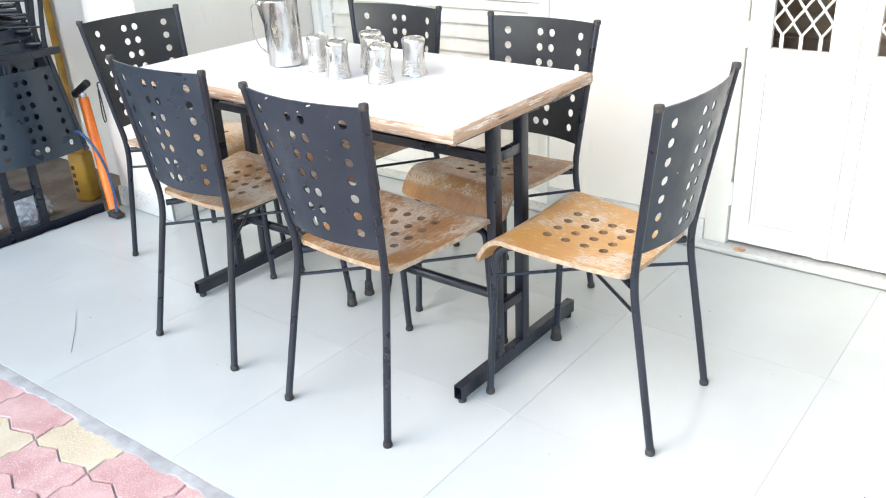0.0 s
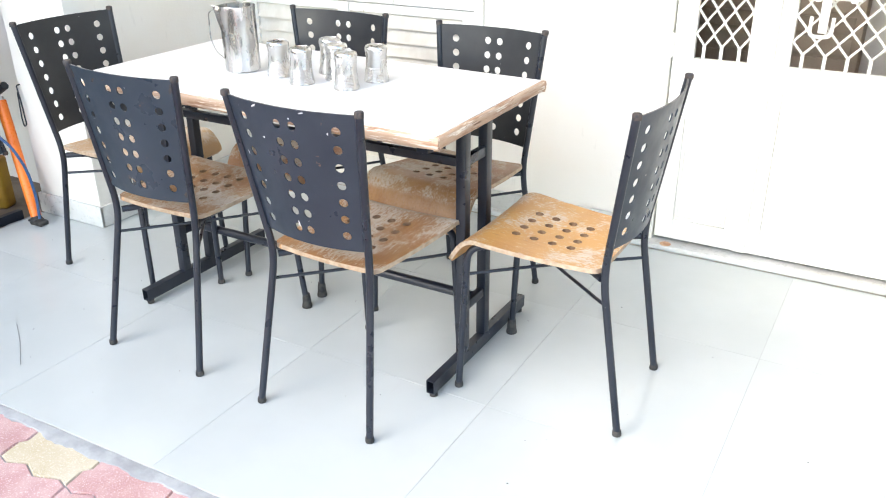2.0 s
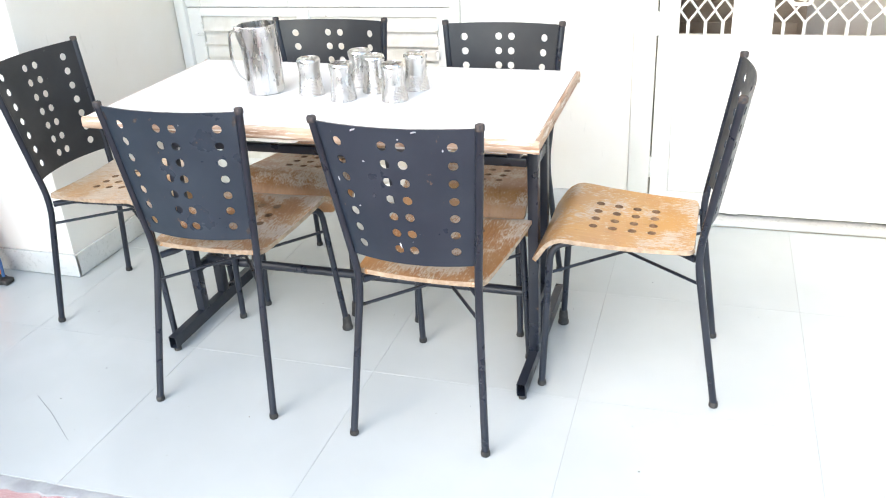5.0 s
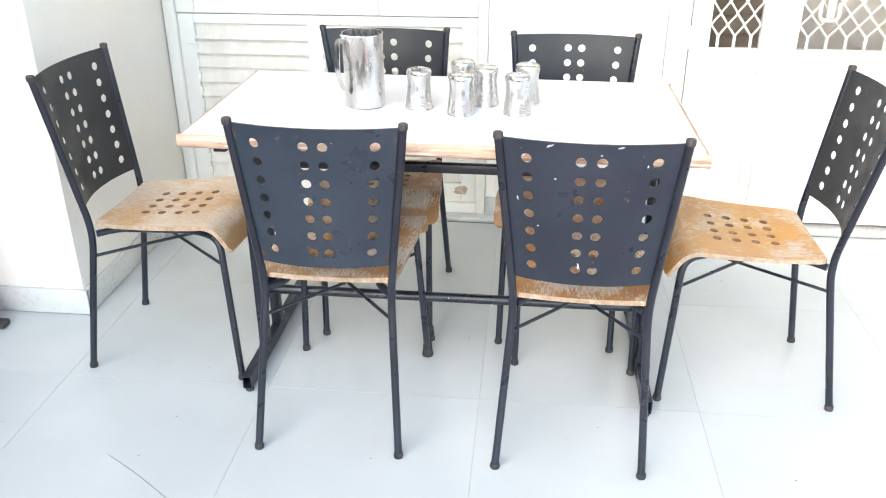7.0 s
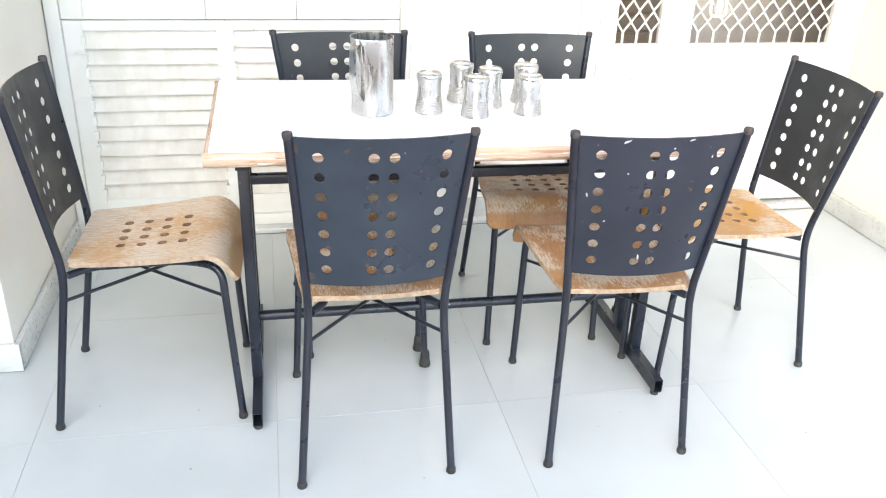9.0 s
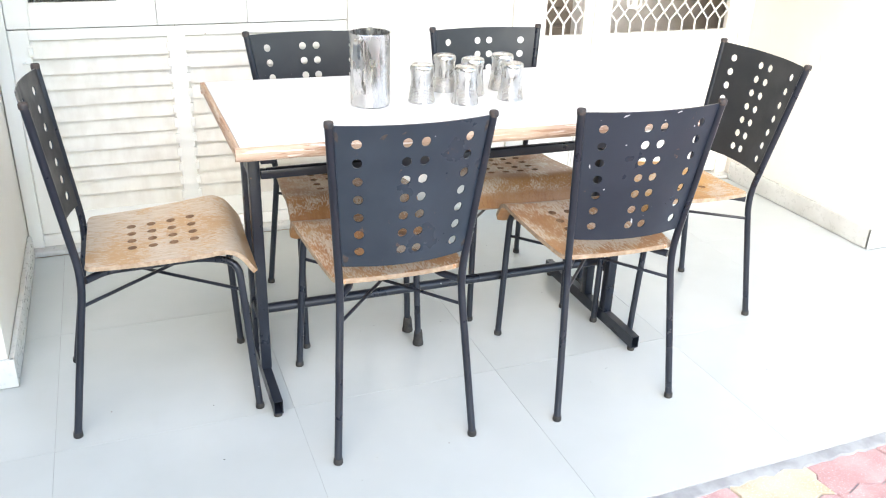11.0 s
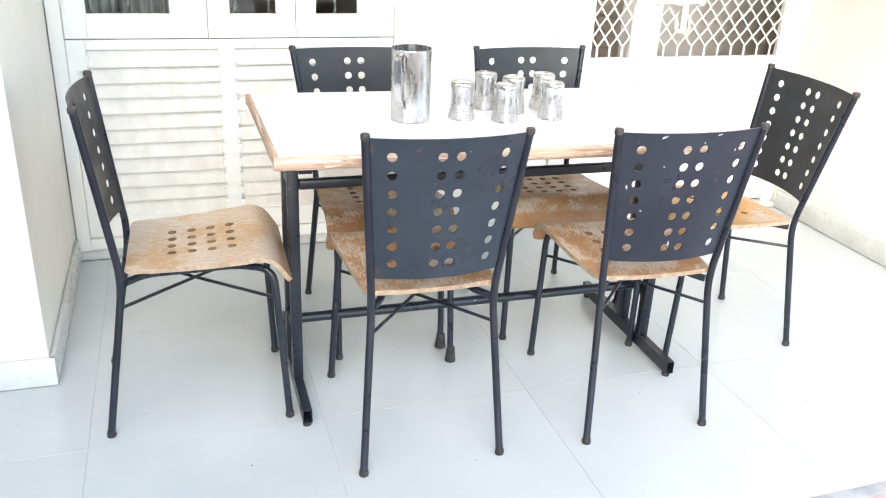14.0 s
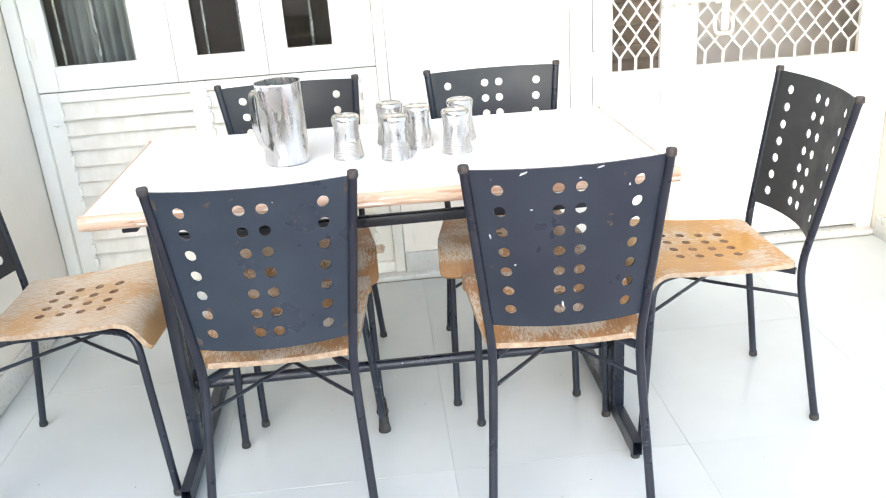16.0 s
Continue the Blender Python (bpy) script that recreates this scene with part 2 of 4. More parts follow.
def thing(name, m, label, category, group="", kind=""):
    ob = new(name)
    ob.empty_display_size = 0.05
    ob.matrix_basis = m
    return tagged(ob, label, category, group, kind)


def box(x0, x1, y0, y1, z0, z1, bevel=0.0, seg=2, bm=None):
    bm = bm or bmesh.new()
    vs = [bm.verts.new((x, y, z)) for z in (z0, z1) for y in (y0, y1) for x in (x0, x1)]
    fs = [bm.faces.new([vs[i] for i in q]) for q in ((0, 2, 3, 1), (4, 5, 7, 6), (0, 1, 5, 4), (2, 6, 7, 3), (0, 4, 6, 2), (1, 3, 7, 5))]
    if bevel:
        es = list({e for f in fs for e in f.edges})
        bmesh.ops.bevel(bm, geom=es, offset=bevel, segments=seg, affect="EDGES", profile=0.5)
    return bm


def rounded(pts, r, n=5):
    """A polyline with its inner corners rounded to the radius r."""
    pts = [Vector(p) for p in pts]
    out = [pts[0]]
    for a, b, c in zip(pts, pts[1:], pts[2:]):
        d1, d2 = (a - b), (c - b)
        k = min(r, d1.length * 0.45, d2.length * 0.45)
        p, q = b + d1.normalized() * k, b + d2.normalized() * k
        for i in range(n + 1):
            s = i / n
            out.append((1 - s) ** 2 * p + 2 * s * (1 - s) * b + s * s * q)
    out.append(pts[-1])
    return out


def tube(pts, r, n=10, bm=None, flat=1.0):
    """A capped round tube along a polyline; r may be one number or one for each point."""
    bm = bm or bmesh.new()
    pts = [Vector(p) for p in pts]
    rs = [r] * len(pts) if not hasattr(r, "__len__") else r
    up = None
    rings = []
    for i, p in enumerate(pts):
        t = (pts[min(i + 1, len(pts) - 1)] - pts[max(i - 1, 0)]).normalized()
        if up is None:
            up = t.orthogonal().normalized()
        up = (up - t * up.dot(t)).normalized()
        side = t.cross(up)
        rings.append([bm.verts.new(p + (up * math.cos(a) + side * math.sin(a) * flat) * rs[i]) for a in [2 * math.pi * k / n for k in range(n)]])
    for a, b in zip(rings, rings[1:]):
        for k in range(n):
            bm.faces.new((a[k], a[(k + 1) % n], b[(k + 1) % n], b[k]))
    bm.faces.new(rings[0][::-1])
    bm.faces.new(rings[-1])
    return bm


def lathe(profile, n=32, bm=None, at=(0, 0, 0), cap=True):
    """A body turned round the z axis from (radius, height) pairs."""
    bm = bm or bmesh.new()
    o = Vector(at)
    rings = [[bm.verts.new(o + Vector((r * math.cos(2 * math.pi * k / n), r * math.sin(2 * math.pi * k / n), z))) for k in range(n)] for r, z in profile]
    for a, b in zip(rings, rings[1:]):
        for k in range(n):
            bm.faces.new((a[k], a[(k + 1) % n], b[(k + 1) % n], b[k]))
    if cap:
        bm.faces.new(rings[0][::-1])
        bm.faces.new(rings[-1])
    return bm


def perforated(place, us, vs, holes, radius, thick, sub=1):
    """A bent sheet over a grid of u and v lines; place(u, v) gives its middle surface in metres.
    Cells named in holes are pierced by a round hole of the given radius, at the cell's middle or at (u, v)."""
    bm = bmesh.new()

    def normal(u, v):
        e = 1e-3
        a, b = place(u + e, v) - place(u - e, v), place(u, v + e) - place(u, v - e)
        return a.cross(b).normalized()

    cache = {}

    def vert(u, v, s):
        key = (round(u, 5), round(v, 5), s)
        if key not in cache:
            cache[key] = bm.verts.new(place(u, v) + normal(u, v) * (s * thick / 2))
        return cache[key]

    def quad(c):
        for s in (1, -1):
            q = [vert(u, v, s) for u, v in c]
            if len(set(q)) == len(q):
                bm.faces.new(q if s > 0 else q[::-1])

    def rim(a, b):
        bm.faces.new((vert(*a, 1), vert(*a, -1), vert(*b, -1), vert(*b, 1)))

    nu, nv = len(us) - 1, len(vs) - 1
    for i in range(nu):
        for j in range(nv):
            u0, u1, v0, v1 = us[i], us[i + 1], vs[j], vs[j + 1]
            if (i, j) not in holes:
                quad([(u0, v0), (u1, v0), (u1, v1), (u0, v1)])
                continue
            cu, cv = (u0 + u1) / 2, (v0 + v1) / 2
            e = 1e-3
            lu = (place(cu + e, cv) - place(cu - e, cv)).length / (2 * e)
            lv = (place(cu, cv + e) - place(cu, cv - e)).length / (2 * e)
            n = 4
            edge = [(u0 + (u1 - u0) * k / n, v0) for k in range(n)] + [(u1, v0 + (v1 - v0) * k / n) for k in range(n)]
            edge += [(u1 - (u1 - u0) * k / n, v1) for k in range(n)] + [(u0, v1 - (v1 - v0) * k / n) for k in range(n)]
            ring = []
            for k in range(4 * n):
                a = math.radians(-135 + 360 * k / (4 * n))
                ring.append((cu + radius * math.cos(a) / lu, cv + radius * math.sin(a) / lv))
            for k in range(4 * n):
                k2 = (k + 1) % (4 * n)
                quad([edge[k], edge[k2], ring[k2], ring[k]])
                rim(ring[k], ring[k2])
    for i in range(nu):
        rim((us[i + 1], vs[0]), (us[i], vs[0]))
        rim((us[i], vs[-1]), (us[i + 1], vs[-1]))
    for j in range(nv):
        rim((us[0], vs[j]), (us[0], vs[j + 1]))
        rim((us[-1], vs[j + 1]), (us[-1], vs[j]))
    return bm


def lerp(a, b, t):
    return a + (b - a) * t


# ---- structure ----
XL, XR, YB, YP, YF, XF = -1.231, 1.927, 1.11, 0.190, -0.798, -1.585   # side walls, back wall, pillar front, floor's front and left edge
CEIL = 3.0


def front_edge(x):
    """The front edge of the tiled floor, which runs slightly askew to the house."""
    return YF + 0.0163 * x


def structure(name, bm, mat, label, category):
    return tagged(finish(name, bm, mat), label, category, kind="structure")


def ground():
    structure("ground", box(-60, 60, -60, YF + 0.12, -0.30, -0.052), DUST, "dusty brown ground beyond the paved strip", "ground")
    structure("ground", box(-60, XF, YF, 60, -0.30, -0.035), DUST, "dusty brown earth beside the tiled porch", "ground")
    for name, n, place, lab in (("kerb", 420, lambda s, w: (lerp(XF - 0.03, 6.0, s), front_edge(lerp(XF - 0.03, 6.0, s)) - 0.001 - w), "ragged grey cement strip along the tiled floor"),
                                ("kerb", 60, lambda s, w: (XF - 0.001 - w, lerp(YF, 0.18, s)), "ragged brown cement edge beside the tiled floor")):
        bm = bmesh.new()
        rows = []
        for i in range(n + 1):
            s = i / n
            e = 0.031 + 0.014 * noise.noise((s * n * 0.16, 3.1, 0)) + 0.012 * noise.noise((s * n * 0.55, 7.7, 0)) + 0.006 * noise.noise((s * n * 1.3, 2.2, 0))
            hz = 0.0015 * noise.noise((s * n * 0.4, 1.3, 0))
            rows.append([bm.verts.new((*place(s, w), z)) for w, z in ((0.0, -0.06), (0.0, -0.004), (e * 0.4, -0.005 + hz), (e * 0.9, -0.0085 + hz), (e, -0.012), (e, -0.06))])
        for a, c in zip(rows, rows[1:]):
            for k in range(5):
                bm.faces.new((a[k], a[k + 1], c[k + 1], c[k]))
        structure(name, bm, CEMENT, lab, "kerb")


def walls():
    # back wall in pieces round the window and the door
    t = 0.14
    bm = box(0.042, 0.70, YB, YB + t, 0, CEIL)
    box(-1.30, 0.042, YB, YB + t, 2.05, CEIL, bm=bm)
    box(0.70, 1.95, YB, YB + t, 2.05, CEIL, bm=bm)
    structure("wall_north", bm, WALL, "white painted plaster wall between window and door", "wall")
    structure("wall_west", box(-1.60, XL, YP, YB + t, 0, CEIL, 0.006), WALL, "white painted plaster pillar with chipped corner", "wall")
    structure("wall_east", box(XR, 6.0, YP, YB + t, 0, CEIL, 0.006), WALL, "white painted plaster wall with peeling paint", "wall")
    structure("wall_yard", box(-5.0, -1.60, 0.46, 0.60, -0.04, CEIL), WALL, "shaded white plaster wall behind the stacked chairs", "wall")
    # added ceiling, out of view; its reach shades the inner floor
    structure("ceiling", box(-5.0, 6.0, -0.95, YB + t, CEIL, CEIL + 0.12), WALL, "unseen white plastered porch ceiling that holds back light from above", "ceiling")
    structure("wall_boundary", box(-5.1, -5.0, -8.0, 0.60, -0.05, 2.6), WALL, "plain white boundary wall of the yard", "wall")
    # unseen wall, added to keep light off the left side of the floor
    structure("wall_boundary", box(-3.06, -2.92, -7.0, 0.46, -0.05, 3.1), CEMENT, "added grey cement wall that blocks light from the left", "wall")
    # dim rooms behind the openings
    bm = box(-2.2, 0.45, 3.9, 4.0, 0, CEIL)
    box(-2.3, -2.2, YB + t, 4.0, 0, CEIL, bm=bm)
    box(0.45, 0.50, YB + t, 4.0, 0, CEIL, bm=bm)
    box(-2.2, 0.45, YB + t, 4.0, CEIL, CEIL + 0.1, bm=bm)
    structure("wall_room", bm, INNER, "dim brown walls of the room behind the window", "wall")
    bm = box(0.50, 3.0, 1.95, 2.05, 0, CEIL)
    box(3.0, 3.1, YB + t, 2.05, 0, CEIL, bm=bm)
    box(0.50, 3.0, YB + t, 2.05, CEIL, CEIL + 0.1, bm=bm)
    structure("wall_passage", bm, INNER_LIGHT, "grey-brown walls of the passage behind the door grilles", "wall")
    structure("floor_room", box(-2.2, 0.45, YB + t, 4.0, -0.1, 0.0), INNER, "dim brown floor of the room behind", "floor")
    structure("floor_passage", box(0.50, 3.0, YB + t, 2.05, -0.1, 0.0), INNER_LIGHT, "dim floor of the passage behind the door", "floor")
    cb = thing("cupboard", pose(0.98, 1.74, 0.0), "brown wooden slatted cupboard in the passage behind the door", "cupboard")
    part("body", box(-0.36, 0.36, 0, 0.20, 0.0, 1.9, 0.004), INNER, cb)
    for k in range(22):
        part("slat", box(-0.33, 0.33, -0.012, -0.001, 0.10 + k * 0.08, 0.165 + k * 0.08, 0.002, 1), INNER, cb)
    for n, a, b in (("baseboard", 0.042, 0.70),):
        structure(n, box(a, b, YB - 0.016, YB - 0.001, 0.002, 0.10, 0.003), SKIRT, "pale stone skirting below the white wall", "skirting")
    structure("baseboard", box(XL + 0.001, XL + 0.016, YP - 0.014, 1.06, 0.002, 0.09, 0.003), SKIRT, "pale stone skirting round the pillar", "skirting")
    structure("baseboard", box(-1.60, XL + 0.016, YP - 0.016, YP - 0.001, 0.002, 0.09, 0.003), SKIRT, "pale stone skirting across the pillar's front", "skirting")
    structure("baseboard", box(XR - 0.016, XR - 0.001, YP - 0.014, 1.06, 0.002, 0.09, 0.003), SKIRT, "pale stone skirting along the peeling wall", "skirting")
    structure("baseboard", box(XR - 0.016, 6.0, YP - 0.016, YP - 0.001, 0.002, 0.09, 0.003), SKIRT, "pale stone skirting along the porch front", "skirting")
    structure("threshold", box(XL + 0.001, XR - 0.001, 1.06, YB + 0.13, 0.0, 0.022, 0.006), SKIRT, "chipped pale stone sill below door and window", "sill")


def ring_bar(x0, x1, z0, z1, y0, y1, w, bm=None, b=0.002):
    """A rectangular frame of four bars of width w."""
    bm = bm or bmesh.new()
    for a in ((x0, x0 + w, z0, z1), (x1 - w, x1, z0, z1), (x0 + w, x1 - w, z0, z0 + w), (x0 + w, x1 - w, z1 - w, z1)):
        box(a[0], a[1], y0, y1, a[2], a[3], b, 1, bm)
    return bm


def hinge(parent, x, y, z, h=0.075):
    bm = tube([(x, y, z - h / 2), (x, y, z + h / 2)], 0.006, 10)
    for s in (-1, 1):
        box(min(x, x + s * 0.022), max(x, x + s * 0.022), y + 0.003, y + 0.006, z - h / 2, z + h / 2, 0.0, 1, bm)
    for k in (-1, 0, 1):
        tube([(x, y, z + k * h / 3 - 0.002), (x, y, z + k * h / 3 + 0.002)], 0.0075, 10, bm)
    part("hinge", bm, JOIN, parent, "painted-over butt hinge")


def louvre_frame(a, b):
    """The four bars of a louvred shutter."""
    bm = bmesh.new()
    l, r = (a + 0.063, b - 0.028) if a < -1 else (a + 0.028, b - 0.060)
    for q in ((a, l, 0.068, 0.818), (r, b, 0.068, 0.818), (l, r, 0.068, 0.150), (l, r, 0.782, 0.818)):
        box(q[0], q[1], 0.006, 0.052, q[2], q[3], 0.002, 1, bm)
    return bm


def window():
    w = thing("window_1", pose(0, YB, 0), "cream wooden window with louvred lower shutters and dark upper panes", "window", kind="structure")
    x0, x1 = XL + 0.003, 0.042
    bm = box(x0, -1.181, -0.012, 0.10, 0.022, 2.05, 0.004)
    box(0.001, x1 - 0.002, -0.012, 0.10, 0.022, 2.05, 0.004, bm=bm)
    box(-1.181, 0.001, -0.012, 0.10, 1.99, 2.05, 0.003, bm=bm)
    part("frame", bm, JOIN, w)
    part("sill", box(-1.181, 0.001, -0.004, 0.09, 0.022, 0.066, 0.003), JOIN, w)
    # louvred shutters
    slat = bmesh.new()
    vs = []
    for x in (0.0, 1.0):
        for (y, z) in ((0.016, 0.033), (0.023, 0.033), (0.006, -0.031), (-0.003, -0.031)):
            vs.append(slat.verts.new((x, y, z)))
    slat.faces.new(vs[0:4])
    slat.faces.new(vs[7:3:-1])
    for k in range(4):
        slat.faces.new((vs[k], vs[k + 4], vs[(k + 1) % 4 + 4], vs[(k + 1) % 4]))
    first = None
    rng = random.Random(4)
    for a, b in ((-1.181, -0.635), (-0.633, 0.001)):
        sh = louvre_frame(a + 0.001, b - 0.001)
        sh = part("shutter", sh, JOIN, w)
        i0, i1 = (a + 0.063, b - 0.028) if a < -1 else (a + 0.028, b - 0.060)
        for k in range(11):
            z = 0.7525 - k * 0.0570 + rng.uniform(-0.002, 0.002)
            m = Matrix.LocRotScale((i0, 0.006, z), Euler((radians(rng.uniform(-3, 3)), radians(rng.uniform(-0.35, 0.35)), 0)), (i1 - i0, 1, 1))
            if first is None:
                first = finish("slat", slat, SLAT, sh, smooth=False)
                first.matrix_basis = m
            else:
                shared("slat", first.data, sh, m)
        # notched strips that carry the slat ends
        for s in (i0 - 0.006, i1 - 0.008):
            bm = bmesh.new()
            for k in range(11):
                z = 0.7525 - k * 0.0570
                box(s, s + 0.014, -0.003, 0.010, z - 0.022, z + 0.010, 0.001, 1, bm)
            part("notched_strip", bm, JOIN, sh)
    part("mullion", box(-0.662, -0.608, 0.0, 0.0058, 0.068, 0.818, 0.002), JOIN, w)
    # upper casements
    for a, b, pa, pb in ((-1.179, -0.696, -1.105, -0.818), (-0.694, -0.378, -0.620, -0.445), (-0.376, -0.001, -0.307, -0.140)):
        sash = bmesh.new()
        z0, z1, g0, g1 = 0.822, 1.985, 0.904, 1.90
        for q in ((a, pa, z0, z1), (pb, b, z0, z1), (pa, pb, z0, g0), (pa, pb, g1, z1)):
            box(q[0], q[1], 0.0, 0.04, q[2], q[3], 0.002, 1, sash)
        sash = part("sash", sash, JOIN, w)
        ob = part("pane", box(pa - 0.004, pb + 0.004, 0.022, 0.026, g0 - 0.004, g1 + 0.004), GLASS, sash, "dark reflecting glass pane")
        ob.visible_shadow = False
        part("bead", ring_bar(pa - 0.002, pb + 0.002, g0 - 0.002, g1 + 0.002, -0.004, 0.006, 0.007, b=0.001), JOIN, sash)
        hx = a + 0.004 if a < -1 else b - 0.006
        if not -0.5 < hx < -0.2:
            hinge(sash, hx, -0.006, 0.975)
    for k in range(9):
        x = -1.09 + k * 0.125
        part("bar", tube([(x, 0.085, 0.064), (x, 0.085, 1.99)], 0.006, 8), STEEL, w, "thin grey steel window bar")
    # small catch on the jamb
    bm = box(-1.146, -1.136, -0.008, 0.0, 0.700, 0.712, 0.001, 1)
    tube([(-1.148, -0.012, 0.708), (-1.136, -0.016, 0.710), (-1.108, -0.010, 0.706)], 0.0025, 6, bm)
    part("catch", bm, JOIN, w)
    # a ragged patch of bare wood on the lower rail
    rng = random.Random(21)
    edge = [(-0.058 + 0.030 * rng.uniform(0.7, 1.2) * math.cos(a), 0.120 + 0.022 * rng.uniform(0.7, 1.2) * math.sin(a)) for a in [2 * math.pi * k / 16 for k in range(16)]]
    bm = bmesh.new()
    lo, hi = [[bm.verts.new((x, y, z)) for x, z in edge] for y in (0.0065, 0.0050)]
    bm.faces.new(hi)
    for k in range(16):
        bm.faces.new((lo[k], lo[(k + 1) % 16], hi[(k + 1) % 16], hi[k]))
    part("paint_loss", bm, FLAKED, w, "brown patch where the paint has flaked off")
    c = bmesh.new()
    n = 60
    pts = [(-1.12 + 0.30 * i / n, 0.25 + 0.022 * math.sin(i * 0.9) + 0.01 * math.sin(i * 0.37)) for i in range(n + 1)]
    lo = [c.verts.new((x, y, 0.25)) for x, y in pts]
    hi = [c.verts.new((x, y, 2.0)) for x, y in pts]
    for i in range(n):
        c.faces.new((lo[i], lo[i + 1], hi[i + 1], hi[i]))
    cu = finish("curtain", c, CURTAIN)
    cu.matrix_basis = pose(0, YB, 0)
    md = cu.modifiers.new("thickness", "SOLIDIFY")
    md.thickness = 0.003
    tagged(cu, "grey pleated curtain hanging behind the window glass", "curtain")


def grille(parent, x0, x1, z0, z1):
    """Wavy painted bars that meet in diamonds; each bar is a part."""
    n = max(2, round((x1 - x0) / 0.034))
    n += n % 2
    s = (x1 - x0) / n
    hh = 0.042
    for k in range(n):
        c = x0 + (k + 0.5) * s
        pts = []
        z, j = z0 - 0.006, 0
        sg = 1 if k % 2 == 0 else -1
        pts.append((c + sg * (s / 2 - 0.002), 0.012, z))
        z = z0 + 0.040
        while z < z1:
            pts.append((c + sg * (s / 2 - 0.002), 0.012, z))
            pts.append((c + sg * (s / 2 - 0.002), 0.012, z + 0.008))
            z += hh
            sg = -sg
        bm = tube([(x, y + (0.0015 if k % 2 else -0.0015), zz) for x, y, zz in pts], 0.0042, 6)
        part("grille_bar", bm, JOIN, parent)


def door():
    d = thing("door_1", pose(0, YB, 0), "cream double door with diamond grilles above recessed panels, closed", "door", kind="structure")
    bm = box(0.702, 0.783, -0.010, 0.10, 0.022, 2.05, 0.004)
    box(1.864, XR - 0.001, -0.010, 0.10, 0.022, 2.05, 0.004, bm=bm)
    box(0.783, 1.864, -0.010, 0.10, 1.99, 2.05, 0.004, bm=bm)
    part("frame", bm, JOIN, d)
    for a, b, g0, g1 in ((0.7885, 1.104, 0.855, 1.045), (1.107, 1.862, 1.171, 1.800)):
        z0, z1, q0, q1 = 0.036, 1.985, 0.720, 1.62
        bm = bmesh.new()
        for q in ((a, g0, z0, z1), (g1, b, z0, z1), (g0, g1, z0, 0.114), (g0, g1, 0.644, q0), (g0, g1, q1, z1)):
            box(q[0], q[1], 0.0, 0.035, q[2], q[3], 0.002, 1, bm)
        leaf = part("leaf", bm, JOIN, d)
        part("panel", box(g0 - 0.004, g1 + 0.004, 0.012, 0.024, 0.110, 0.648), JOIN, leaf)
        part("moulding", ring_bar(g0 + 0.001, g1 - 0.001, 0.115, 0.643, 0.004, 0.013, 0.012), JOIN, leaf)
        part("grille_frame", ring_bar(g0 - 0.001, g1 + 0.001, q0 - 0.001, q1 + 0.001, 0.002, 0.028, 0.006), JOIN, leaf)
        grille(leaf, g0 + 0.006, g1 - 0.006, q0 + 0.004, q1 - 0.006)
        hx = a - 0.002 if a < 1 else b + 0.002
        for z in (0.215, 0.766):
            hinge(leaf, hx, -0.006, z, 0.085)
    part("astragal", box(1.084, 1.128, -0.012, -0.0005, 0.038, 1.98, 0.003), JOIN, d, "flat strip over the meeting stiles")
    # sliding bolt with its hasp and staples
    bm = tube([(1.03, -0.022, 0.960), (1.36, -0.022, 0.960)], 0.008, 10)
    for x in (1.045, 1.145, 1.235, 1.340):
        box(x - 0.010, x + 0.010, -0.032, 0.0, 0.946, 0.974, 0.003, 1, bm)
    b = part("bolt", bm, JOIN, d, "white-painted sliding bolt")
    bm = box(1.248, 1.276, -0.036, -0.028, 0.850, 0.965, 0.004)
    tube(rounded([(1.225, -0.030, 0.90), (1.225, -0.040, 0.84), (1.29, -0.040, 0.84), (1.29, -0.030, 0.90)], 0.02), 0.006, 8, bm)
    part("hasp", bm, JOIN, b)
    bm = lathe([(0.0, 0.0), (0.021, 0.0), (0.021, 0.0015), (0.0, 0.0015)], 20, at=(0, 0, 0), cap=False)
    st = finish("floor_medallion", bm, BRASS)
    st.matrix_basis = pose(0.845, 1.077, 0.0225)
    tagged(st, "small round brown sticker stuck on the door sill", "sticker")


# ---- chair ----
MESH = {}


def mesh_of(key, make, mat):
    if key not in MESH:
        ob = finish(key, make(), mat)
        MESH[key] = ob.data
        if key in ("seat", "pale_seat", "amber_seat"):
            # the cut edges show the bare layers of the plywood
            ob.data.materials.append(PLY_EDGE)
            for p in ob.data.polygons:
                if abs(p.normal.z) < 0.3:
                    p.material_index = 1
            # the walls of the drilled holes get a darker brown
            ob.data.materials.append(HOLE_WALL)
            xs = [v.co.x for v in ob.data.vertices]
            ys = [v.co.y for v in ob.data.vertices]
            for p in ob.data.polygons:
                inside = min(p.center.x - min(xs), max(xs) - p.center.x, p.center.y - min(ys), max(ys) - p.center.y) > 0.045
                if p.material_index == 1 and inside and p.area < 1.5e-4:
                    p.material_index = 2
        if mat in (PANEL_SKY, PANEL_DARK):
            # the rear's bluish tone is painted-in sky reflection; the sitter's side stays black
            ob.data.materials.append(PANEL_FRONT)
            ob.data.materials.append(WORN_RIM)
            for p in ob.data.polygons:
                p.material_index = 2 if p.normal.z > 0.8 and p.center.z > 0.83 else 1 if p.normal.y > 0.2 else 0
        bpy.data.objects.remove(ob)
    return MESH[key]


SEAT_Z = 0.456


